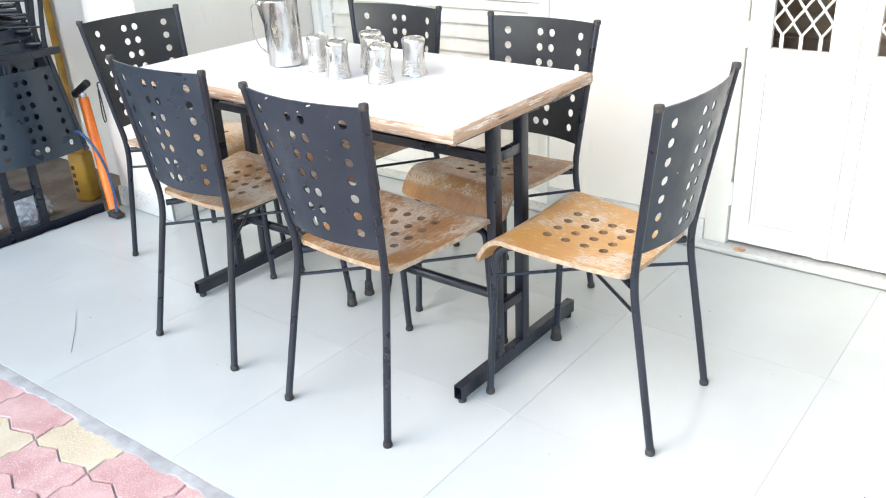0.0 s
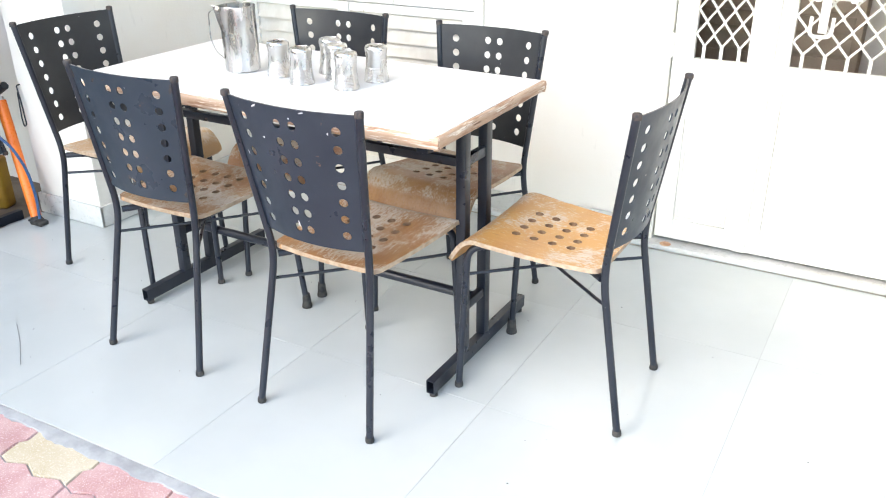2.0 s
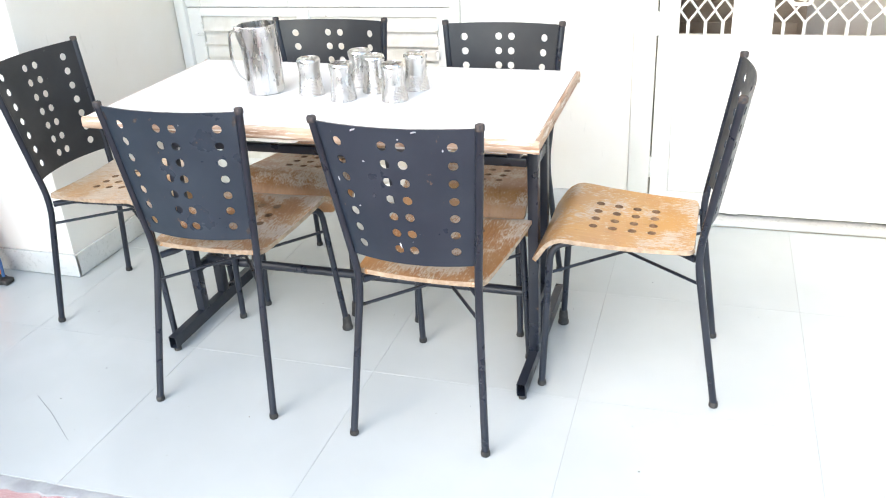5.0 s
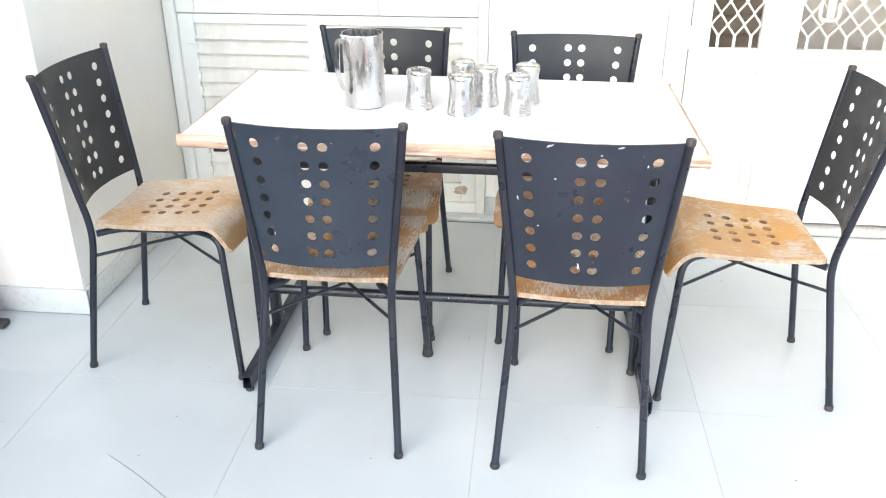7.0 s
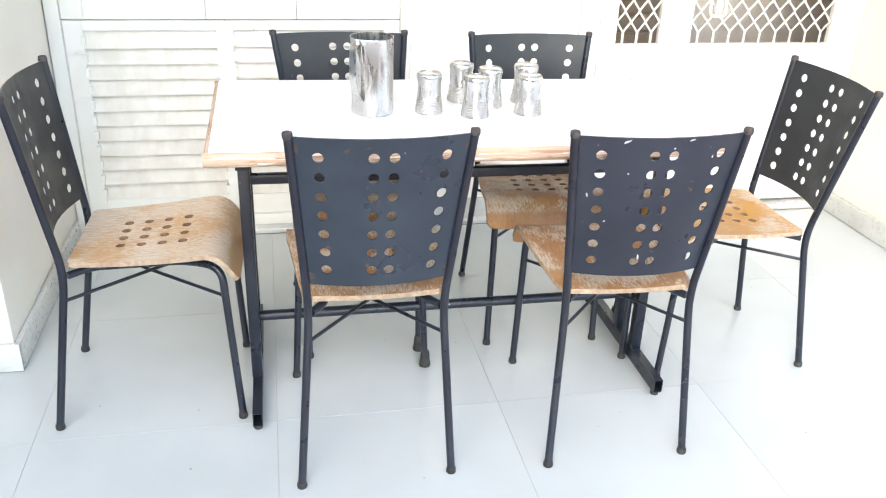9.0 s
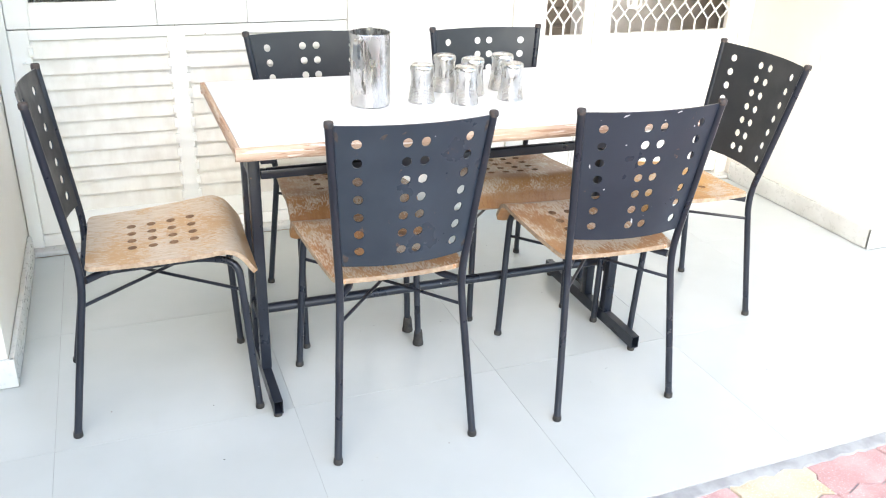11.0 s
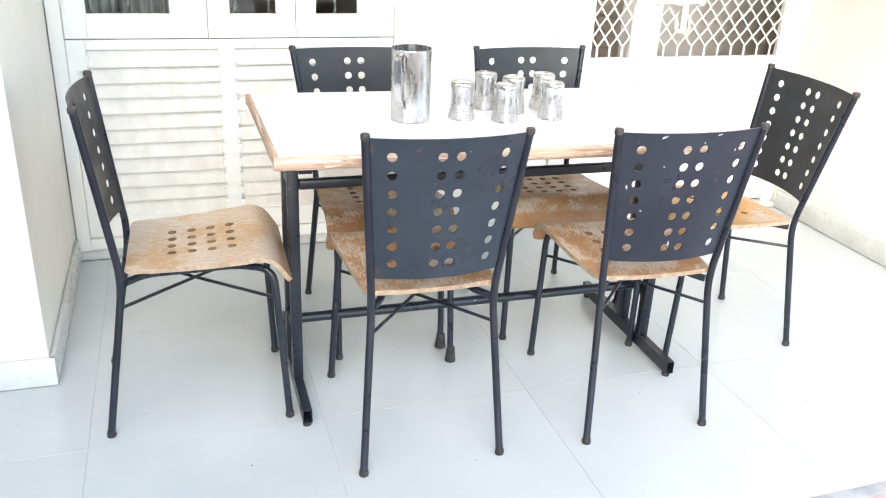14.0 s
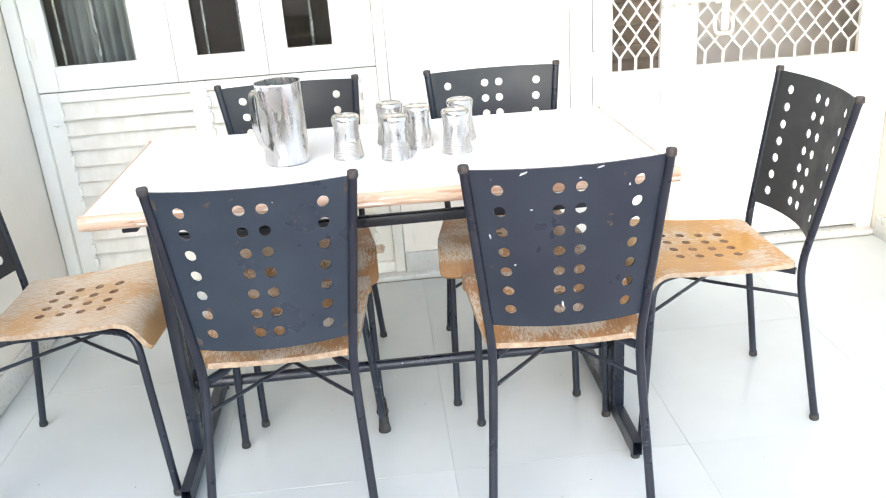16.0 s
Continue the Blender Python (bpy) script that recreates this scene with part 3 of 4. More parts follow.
def seat_place(u, v):
    """u across, v from the rear edge to the rolled front lip."""
    s = v * 0.436
    flat, r = 0.325, 0.060
    if s < flat:
        y, z = -0.155 + s, SEAT_Z + 0.020 * s / flat - 0.005 * math.sin(math.pi * s / flat)
    else:
        a = (s - flat) / r
        a = min(a, 1.0)
        y, z = -0.155 + flat + r * math.sin(a), SEAT_Z + 0.020 - r * (1 - math.cos(a))
        rest = s - flat - 1.0 * r
        if rest > 0:
            y, z = y + rest * math.cos(1.0), z - rest * math.sin(1.0)
    hw = lerp(0.166, 0.196, min(1, v / 0.7))
    for edge, rr in ((v, 0.05), (1 - v, 0.05)):
        if edge < rr:
            hw -= 0.020 * (1 - math.sqrt(max(0.0, 1 - (1 - edge / rr) ** 2)))
    return Vector((u * hw, y, z - 0.006 * (1 - u * u)))


def make_seat():
    us = [-1, -0.94, -0.8, -0.6, -0.53] + [-0.265, 0.0, 0.265] + [0.53, 0.6, 0.8, 0.94, 1]
    c = 0.051 / 0.436
    v0 = 0.197
    vs = [0, 0.01, 0.025, 0.05, 0.12, v0 - 0.02] + [v0 + c * k for k in range(5)] + [0.745, 0.77, 0.80, 0.84, 0.88, 0.92, 0.95, 0.975, 0.99, 1.0]
    vs = sorted(set(round(v, 5) for v in vs))
    j0 = vs.index(round(v0, 5))
    holes = {(4 + i, j0 + j) for i in range(4) for j in range(4)}
    return perforated(seat_place, us, vs, holes, 0.0118, 0.012)


KINK = (0.155, -0.164, 0.445)
TOP = (0.196, -0.233, 0.872)


def rail_top(bend, s):
    """The upper end of the left (s < 0) or right back leg of a chair with bent legs."""
    d = bend.get("tl" if s < 0 else "tr", (0, 0, 0))
    return Vector((s * TOP[0] + d[0], TOP[1] + d[1], TOP[2] + d[2]))


def foot_at(bend, end, s):
    """Where a leg of a bent chair stands; end: "b" for back, "f" for front."""
    d = bend.get(end + ("l" if s < 0 else "r"), (0, 0))
    x, y = (0.183, -0.237) if end == "b" else (0.170, 0.235)
    return Vector((s * x + d[0], y + d[1], 0.0))


def back_place(u, v, bend):
    """u across the backrest, v from its lower edge to its upper edge; bowed to the rear between the two back legs."""
    sides = []
    for s in (-1, 1):
        k, t = Vector((s * KINK[0], KINK[1], KINK[2])), rail_top(bend, s)
        f = (lerp(0.512, t.z - 0.006, v) - k.z) / (t.z - k.z)
        sides.append(k.lerp(t, f) - Vector((s * 0.006, 0, 0)))
    p = sides[0].lerp(sides[1], (u + 1) / 2)
    return p - Vector((0, 0.030 * (1 - u * u), 0))


def make_back(bend):
    us = [-1, -0.93, -0.84, -0.62, -0.45, -0.32, -0.235, 0.0, 0.235, 0.32, 0.45, 0.62, 0.84, 0.93, 1]
    d = 0.1271
    v0 = 0.0525
    vs = [0, 0.02, v0] + [v0 + d * k for k in range(1, 8)] + [0.96, 0.985, 1.0]
    cols = [2, 6, 7, 11]
    holes = {(c, 2 + r) for c in cols for r in range(7)}
    return perforated(lambda u, v: back_place(u, v, bend), us, vs, holes, 0.0116, 0.0035)


def make_back_leg(s, bend):
    k, f = KINK, foot_at(bend, "b", s)
    return tube(rounded([(f.x, f.y, 0.010), (s * k[0], k[1], k[2] - 0.01), rail_top(bend, s)], 0.06, 6), 0.0098, 12)


def make_front_leg(s, bend):
    f = foot_at(bend, "f", s)
    return tube(rounded([(f.x, f.y, 0.010), (s * 0.163, 0.206, 0.440), (s * 0.120, 0.120, 0.441), (s * 0.112, -0.110, 0.430), (s * 0.150, -0.158, 0.428)], 0.045, 6), 0.0097, 12)


def make_brace(s):
    dz = 0.004 * s
    return tube(rounded([(s * 0.164, -0.182, 0.362), (0, 0.018, 0.360 + dz), (-s * 0.166, 0.214, 0.358)], 0.05, 4), 0.0046, 8)


def make_cap():
    return lathe([(0.004, 0.0), (0.0115, 0.001), (0.0124, 0.004), (0.0120, 0.010), (0.0109, 0.016)], 14)


def make_boot():
    return lathe([(0.010, 0.0), (0.0168, 0.001), (0.0175, 0.007), (0.0150, 0.016), (0.0135, 0.040), (0.0120, 0.050)], 16)


def make_finial():
    return lathe([(0.0105, -0.010), (0.0110, -0.006), (0.0110, 0.001), (0.0094, 0.004), (0.004, 0.0052)], 14)


def chair(x, y, turn, label, boots=(), group="chairs round the table", m=None, seat=None, bend={}, key="", lift=0.0):
    """bend: how far the feet (bl, br, fl, fr) and the upper ends (tl, tr) of this chair are out of true; lift: how much higher its seat sits."""
    up = pose(0, 0, lift)
    ch = thing("dining_chair", m or pose(x, y, 0, 0, 0, turn), label, "chair", group)
    if seat is None:
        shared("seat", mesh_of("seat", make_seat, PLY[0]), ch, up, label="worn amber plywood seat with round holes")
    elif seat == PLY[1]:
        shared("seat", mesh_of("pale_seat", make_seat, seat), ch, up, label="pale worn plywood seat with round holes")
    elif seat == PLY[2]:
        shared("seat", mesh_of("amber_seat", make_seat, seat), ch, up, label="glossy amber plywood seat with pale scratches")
    else:
        shared("seat", mesh_of("dark_seat", make_seat, seat), ch, label="black perforated seat")
    shared("backrest", mesh_of("backrest" + key, lambda: make_back(bend), PANEL_DARK if key == "_b" else PANEL_SKY), ch, label="perforated dark sheet-steel backrest")
    for s, n in ((-1, "l"), (1, "r")):
        leg = shared("back_leg", mesh_of("back_leg_" + n + key, lambda: make_back_leg(s, bend), TUBE), ch)
        shared("foot_cap", mesh_of("foot_cap", make_cap, RUBBER), leg, Matrix.Translation(foot_at(bend, "b", s)))
        shared("end_cap", mesh_of("end_cap", make_finial, RUSTY), leg, Matrix.Translation(rail_top(bend, s)))
        leg = shared("front_leg", mesh_of("front_leg_" + n + key, lambda: make_front_leg(s, bend), TUBE), ch)
        if s in boots:
            shared("rubber_boot", mesh_of("rubber_boot", make_boot, RUBBER), leg, Matrix.Translation(foot_at(bend, "f", s)))
        else:
            shared("foot_cap", mesh_of("foot_cap", make_cap, RUBBER), leg, Matrix.Translation(foot_at(bend, "f", s)))
        shared("brace", mesh_of("brace_" + n, lambda: make_brace(s), TUBE), ch)
    return ch


def patch(ch, u, v, bend, du, dv, turn, mat, seed, label):
    """A small ragged flake of bare metal or rust on the rear of a chair's backrest."""
    rng = random.Random(seed)
    c = back_place(u, v, bend)
    ex = (back_place(u + 0.01, v, bend) - back_place(u - 0.01, v, bend)).normalized()
    ez = (back_place(u, v + 0.01, bend) - back_place(u, v - 0.01, bend)).normalized()
    nr = ex.cross(ez).normalized()
    bm = bmesh.new()
    n = 14
    a0 = radians(turn)
    lo, hi = [], []
    for k in range(n):
        a = 2 * math.pi * k / n
        r = rng.uniform(0.65, 1.15)
        x, z = du * r * math.cos(a), dv * r * math.sin(a)
        p = c + ex * (x * math.cos(a0) - z * math.sin(a0)) + ez * (x * math.sin(a0) + z * math.cos(a0))
        lo.append(bm.verts.new(p + nr * 0.0012))
        hi.append(bm.verts.new(p + nr * 0.0021))
    bm.faces.new(hi)
    for k in range(n):
        bm.faces.new((lo[k], lo[(k + 1) % n], hi[(k + 1) % n], hi[k]))
    back = next(o for o in ch.children if o.name.startswith("backrest"))
    part("paint_chip", bm, mat, back, label)


# ---- table ----
TAB = (-0.006, 0.054)
TOPZ, TIP = 0.7830, -0.0111   # height of the top at its middle, and how it slopes down towards the door


def table_height(x):
    return TOPZ + TIP * (x - TAB[0]) + 0.0005


def table_base(t, legs=(-0.088, 0.038), low_rail=False, tip=0.0):
    """The black steel base, with all its bars as parts of t."""
    for s in (-1, 1):
        ry = legs[0] if s < 0 else legs[1]
        high = TOPZ + tip * s * 0.55
        if not low_rail:
            part("rail", box(-0.540, 0.540, ry - 0.012, ry + 0.012, TOPZ - 0.086, TOPZ - 0.060, 0.003), TUBE, t)
        part("end_rail", box(s * 0.550 - 0.016, s * 0.550 + 0.016, -0.284, 0.284, high - 0.062, high - 0.0345, 0.002), TUBE, t)
        # open-ended foot bar: four walls of a rectangular tube
        fx, w, hgt, th = s * 0.557, 0.0125, 0.040, 0.002
        z0 = 0.016
        bm = bmesh.new()
        for q in ((fx - w, fx - w + th, z0, z0 + hgt), (fx + w - th, fx + w, z0, z0 + hgt), (fx - w + th, fx + w - th, z0, z0 + th), (fx - w + th, fx + w - th, z0 + hgt - th, z0 + hgt)):
            box(q[0], q[1], -0.274, 0.315, q[2], q[3], 0, 1, bm)
        foot = part("foot_bar", bm, TUBE, t, "open-ended black steel foot bar")
        for y in (-0.256, 0.297):
            part("foot_pad", lathe([(0.008, 0), (0.0115, 0.001), (0.0115, 0.012), (0.008, 0.0165)], 14, at=(fx, y, 0)), RUBBER, foot)
        for y in legs:
            leg = part("leg", box(fx - 0.0145, fx + 0.0145, y - 0.0160, y + 0.0160, z0 + hgt - 0.001, high - 0.047, 0.003), TUBE, t)
            part("weld", lathe([(0.0155, z0 + hgt - 0.002), (0.014, z0 + hgt + 0.004), (0.009, z0 + hgt + 0.009)], 10, at=(fx, y + 0.008, 0)), TUBE, leg)
        for z in (0.20, 0.635):
            part("tie", box(fx - 0.0105, fx + 0.0105, legs[0] + 0.0160, legs[1] - 0.0160, z - 0.014, z + 0.014, 0.003), TUBE, t)
    if low_rail:
        part("rail", box(-0.5405, 0.5405, legs[0] - 0.012, legs[0] + 0.012, 0.6225, 0.6475, 0.003), TUBE, t, "black steel rail between the legs")
    part("stretcher", tube([(-0.552, -0.022, 0.205), (0.552, -0.022, 0.205)], 0.0145, 14), TUBE, t, "round black steel stretcher")


def table():
    t = thing("dining_table", pose(TAB[0], TAB[1], 0, 0, 0, 0.4), "white laminate dining table with worn wooden edging and black base", "table")
    hx, hy, e = 0.625, 0.324, 0.011
    part("tabletop", box(-hx + e + 0.001, hx - e - 0.001, -hy + e + 0.001, hy - e - 0.001, TOPZ - 0.003, TOPZ, 0.0006, 1), LAM, t, "white laminate top")
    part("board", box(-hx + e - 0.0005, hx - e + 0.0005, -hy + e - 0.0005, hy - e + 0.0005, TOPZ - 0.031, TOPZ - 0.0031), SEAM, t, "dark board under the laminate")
    rng = random.Random(2)

    def lipping(mat, along):
        """A rounded lipping along x with a slightly splintered outline."""
        n, bm = 60, bmesh.new()
        prof = [(-0.004, -0.0340), (0.004, -0.0340), (0.0090, -0.030), (0.011, -0.024), (0.011, -0.012), (0.0090, -0.005), (0.005, -0.0015), (0.0, -0.0010)]
        L = (hx if along else hy - e + 0.003)
        rings = []
        for i in range(n + 1):
            x = lerp(-L, L, i / n)
            cut = e * max(0.0, abs(x) - (L - e)) / e if along else 0.0
            c = [1.0 - (0.05 * rng.random() + (0.16 if rng.random() < 0.10 else 0)) for _ in prof]
            rings.append([bm.verts.new((x, -p * (c[k] if p > 0.006 else 1), z + (1 - c[k]) * 0.01 * (1 if z < -0.02 else -1))) for k, (p, z) in enumerate(prof)])
        for a, b2 in zip(rings, rings[1:]):
            for k in range(len(prof)):
                k2 = (k + 1) % len(prof)
                bm.faces.new((a[k], a[k2], b2[k2], b2[k]))
        bm.faces.new(rings[0])
        bm.faces.new(rings[-1][::-1])
        return bm

    for s in (-1, 1):
        bm = lipping(EDGE_X, True)
        bm.transform(Matrix.Translation((0, s * (hy - e), TOPZ)) @ pose(0, 0, 0, 0, 0, 0 if s < 0 else 180))
        part("edging", bm, EDGE_X, t, "bare worn wooden edging")
        bm = lipping(EDGE_Y, False)
        bm.transform(Matrix.Translation((s * (hx - e), 0, TOPZ)) @ pose(0, 0, 0, 0, 0, 90 if s > 0 else -90))
        part("edging", bm, EDGE_Y, t, "bare worn wooden edging")
    # the top slopes a little, and the base is screwed on askew
    top = set(t.children)
    for ob in top:
        ob.matrix_basis = Matrix.Translation((0, 0, TOPZ)) @ pose(0, 0, 0, 0, math.degrees(-TIP), 0) @ Matrix.Translation((0, 0, -TOPZ))
    table_base(t, low_rail=True, tip=TIP)
    for ob in set(t.children) - top:
        ob.matrix_basis = pose(0.008, 0.015, 0, 0, 0, -0.7)


# ---- table ware ----
def pitcher():
    p = thing("pitcher", pose(-0.228, 0.032, table_height(-0.228), 0, math.degrees(-TIP), -130), "tall straight stainless steel water pitcher on the table", "pitcher")
    r, hgt, n = 0.0525, 0.191, 48
    prof = [(0.0, 0.0), (r - 0.006, 0.0), (r - 0.001, 0.003), (r, 0.008), (r, 0.06), (r, 0.12), (r + 0.0003, hgt - 0.004), (r + 0.0018, hgt - 0.001), (r + 0.0012, hgt), (r - 0.0006, hgt - 0.001), (r - 0.0012, 0.12), (r - 0.0012, 0.01), (r - 0.006, 0.004), (0.0, 0.004)]
    bm = bmesh.new()
    rings = []
    for rad, z in prof:
        ring = []
        for k in range(n):
            a = 2 * math.pi * k / n
            d = abs(((a - math.pi + math.pi) % (2 * math.pi)) - math.pi)
            lip = max(0.0, 1 - d / 0.42) ** 2 * max(0.0, (z - 0.155) / 0.032) if rad > 0.03 else 0
            ring.append(bm.verts.new(((rad + 0.016 * lip) * math.cos(a), (rad + 0.004 * lip) * math.sin(a), z + 0.004 * lip)))
        rings.append(ring)
    for a, b in zip(rings, rings[1:]):
        for k in range(n):
            bm.faces.new((a[k], a[(k + 1) % n], b[(k + 1) % n], b[k]))
    bmesh.ops.remove_doubles(bm, verts=bm.verts, dist=1e-6)
    bm.transform(Matrix.Rotation(math.pi, 4, "Z"))
    part("body", bm, STEEL, p)
    pts = rounded([(r - 0.002, 0, 0.172), (r + 0.014, 0, 0.186), (r + 0.030, 0, 0.176), (r + 0.033, 0, 0.10), (r + 0.020, 0, 0.060), (r - 0.001, 0, 0.040)], 0.03, 5)
    bm = bmesh.new()
    prev = None
    for i, q in enumerate(pts):
        a, b = pts[max(i - 1, 0)], pts[min(i + 1, len(pts) - 1)]
        t = (b - a).normalized()
        nrm = Vector((t.z, 0, -t.x)) * 0.0012
        w = 0.0095
        ring = [bm.verts.new(q + nrm * s1 + Vector((0, w * s2, 0))) for s1, s2 in ((1, -1), (1, 1), (-1, 1), (-1, -1))]
        if prev:
            for k in range(4):
                bm.faces.new((prev[k], prev[(k + 1) % 4], ring[(k + 1) % 4], ring[k]))
        else:
            bm.faces.new(ring[::-1])
        prev = ring
    bm.faces.new(prev)
    part("handle", bm, STEEL, p, "bent flat steel strap handle")
    bm = bmesh.new()
    for k in range(3):
        box(-0.010, 0.010, -0.0004, 0.0, 0.132 + 0.006 * k, 0.1335 + 0.006 * k, 0, 1, bm)
    bm.transform(pose(0, 0, 0, 0, 0, 22) @ Matrix.Translation((0, -r - 0.0001, 0)))
    part("stamp_mark", bm, GROUT, p)


def tumblers():
    prof = [(0.0340, 0.0), (0.0345, 0.001)]
    for k in range(10):
        z = 0.004 + k * 0.0040
        rr = lerp(0.0340, 0.0292, (k / 9) ** 0.8)
        prof += [(rr, z), (rr, z + 0.0012), (rr - 0.0010, z + 0.0024)]
    prof += [(0.0284, 0.050), (0.0278, 0.060), (0.0280, 0.072), (0.0290, 0.082), (0.0304, 0.088), (0.0308, 0.092), (0.0303, 0.0965), (0.0282, 0.1005), (0.0255, 0.1020), (0.0240, 0.1000), (0.0, 0.0995)]
    first = None
    rng = random.Random(8)
    for x, y in ((-0.084, 0.028), (0.022, 0.138), (0.029, -0.010), (0.087, 0.082), (0.196, 0.122), (0.173, 0.006)):
        m = pose(x, y, table_height(x), 0, math.degrees(-TIP), rng.uniform(0, 360))
        if first is None:
            bm = lathe(prof, 40, cap=False)
            bmesh.ops.remove_doubles(bm, verts=bm.verts, dist=1e-6)
            bm.transform(Matrix.Diagonal((1.07, 1.07, 1.0, 1.0)))
            first = finish("tumbler", bm, STEEL)
            first.matrix_basis = m
            tagged(first, "waisted ribbed steel tumbler turned upside down on the table", "tumbler", "steel tumblers on the table")
        else:
            copy_thing(first, m)


# ---- corner with stacked furniture ----
def bicycle_pump():
    p = thing("bicycle_pump", pose(-1.508, 0.085, 0.0), "orange floor pump with blue hose leaning on the pillar", "pump")
    foot = Vector((0, 0, 0.03))
    d = Vector((-0.185, 0.072, 0.518)).normalized()
    top = foot + d * 0.524
    part("barrel", tube([foot, foot + d * 0.485], 0.0215, 20), ORANGE, p, "glossy orange barrel")
    part("collar", tube([foot + d * 0.484, foot + d * 0.500], 0.016, 16), STEEL, p)
    part("rod", tube([foot + d * 0.498, top - d * 0.018], 0.006, 10), STEEL, p)
    side = Vector((0.75, 0.1, 0.45)).normalized()
    part("handle", tube([top - side * 0.055, top + side * 0.055], 0.0165, 16), BLACK, p, "black ribbed grip")
    bm = lathe([(0.018, -0.028), (0.028, -0.026), (0.028, -0.014), (0.020, -0.004), (0.016, 0.012)], 18, at=(0, 0, 0.028))
    box(-0.045, 0.055, -0.012, 0.012, 0.0, 0.012, 0.004, 2, bm)
    box(0.015, 0.060, -0.030, 0.012, 0.002, 0.022, 0.005, 2, bm)
    part("base", bm, RUBBER, p, "dark dirty metal foot")
    pts = [(0.035, -0.01, 0.03), (0.030, 0.0, 0.12), (0.015, -0.005, 0.24), (-0.030, -0.02, 0.33), (-0.085, -0.035, 0.375), (-0.125, -0.045, 0.36)]
    part("hose", tube(rounded(pts, 0.06, 6), 0.0058, 10), BLUE, p, "blue rubber hose")


def canister():
    c = thing("canister", pose(-1.885, 0.185, -0.035, 0, 0, 25), "yellow plastic canister on the earth beside the pillar", "canister")
    part("body", box(-0.044, 0.044, -0.040, 0.040, 0, 0.235, 0.016, 3), YELLOW, c)
    part("neck", lathe([(0.020, 0.232), (0.020, 0.262), (0.024, 0.264), (0.024, 0.288), (0.018, 0.292)], 18, at=(0.012, 0, 0)), YELLOW, c)
    bm = bmesh.new()
    for k in range(4):
        box(-0.030, -0.014, -0.0415, -0.0395, 0.050 + 0.036 * k, 0.070 + 0.036 * k, 0, 1, bm)
    part("marking", bm, BLACK, c, "faded black marking")
    pl = tube([(-2.335, 0.425, -0.035), (-2.345, 0.438, 1.6)], 0.018, 12)
    tagged(finish("pole", pl, YELLOW), "thin yellow pole leaning against the shaded wall", "pole")


def spare_furniture():
    t = thing("table_frame", pose(-2.212, -0.200, -0.035), "bare black steel table frame standing on the earth", "table frame")
    table_base(t, (-0.075, 0.050))
    lab = "black perforated steel chair stacked upside down on the frame"
    for x, y, z, turn in ((-1.842, -0.118, 1.158, 90), (-1.886, -0.124, 1.206, 90), (-1.930, -0.112, 1.254, 91), (-1.976, -0.120, 1.302, 89), (-2.56, -0.18, 1.158, 268), (-2.50, -0.17, 1.206, 269)):
        chair(0, 0, 0, lab, group="spare chairs", seat=SEAT_BLACK, m=Matrix.Translation((x, y, z)) @ pose(0, 0, 0, 0, 0, turn) @ pose(0, 0, 0, 0, 180, 0))
    bm = bmesh.new()
    bmesh.ops.create_grid(bm, x_segments=24, y_segments=10, size=1.0)
    for v in bm.verts:
        x, y = v.co.x, v.co.y
        v.co = Vector((0.12 * x, 0.06 * y + 0.01 * math.sin(5 * x), 0.012 * math.sin(14 * y + 2 * x) + 0.02 * (1 - x * x)))
    ob = finish("cloth", bm, PURPLE)
    md = ob.modifiers.new("thickness", "SOLIDIFY")
    md.thickness = 0.004
    ob.matrix_basis = pose(-2.02, -0.36, 0.884, 0, 0, 20)
    tagged(ob, "purple and white striped cloth lying on the stacked chairs", "cloth")
    bm = tube(rounded([(0, 0.004, 0.16), (0, -0.016, 0.16), (0.012, -0.018, 0.10), (0.014, -0.016, 0.0), (-0.004, -0.016, -0.012), (-0.012, -0.014, 0.02), (-0.004, -0.014, 0.13)], 0.02, 4), 0.0028, 8)
    ob = finish("gate_hook", bm, TUBE)
    ob.matrix_basis = pose(-1.585, YP, 0.39)
    tagged(ob, "thin dark wire gate hook hanging on the pillar", "hook")


def crumpled(name, x, y, z, s, seed):
    bm = bmesh.new()
    bmesh.ops.create_icosphere(bm, subdivisions=4, radius=1.0)
    for v in bm.verts:
        n = noise.noise(v.co * 2.2 + Vector((seed, 0, 0))) * 0.35 + abs(noise.noise(v.co * 6 + Vector((0, seed, 0)))) * 0.28
        v.co = v.co * (0.75 + n)
        v.co = Vector((v.co.x * s[0], v.co.y * s[1], max(v.co.z, -0.8) * s[2]))
    ob = finish(name, bm, FILM, angle=20)
    zmin = min(v.co.z for v in ob.data.vertices)
    ob.matrix_basis = pose(x, y, z - zmin)
    return tagged(ob, "crumpled clear plastic bag lying on the earth", "plastic bag", "plastic bags")


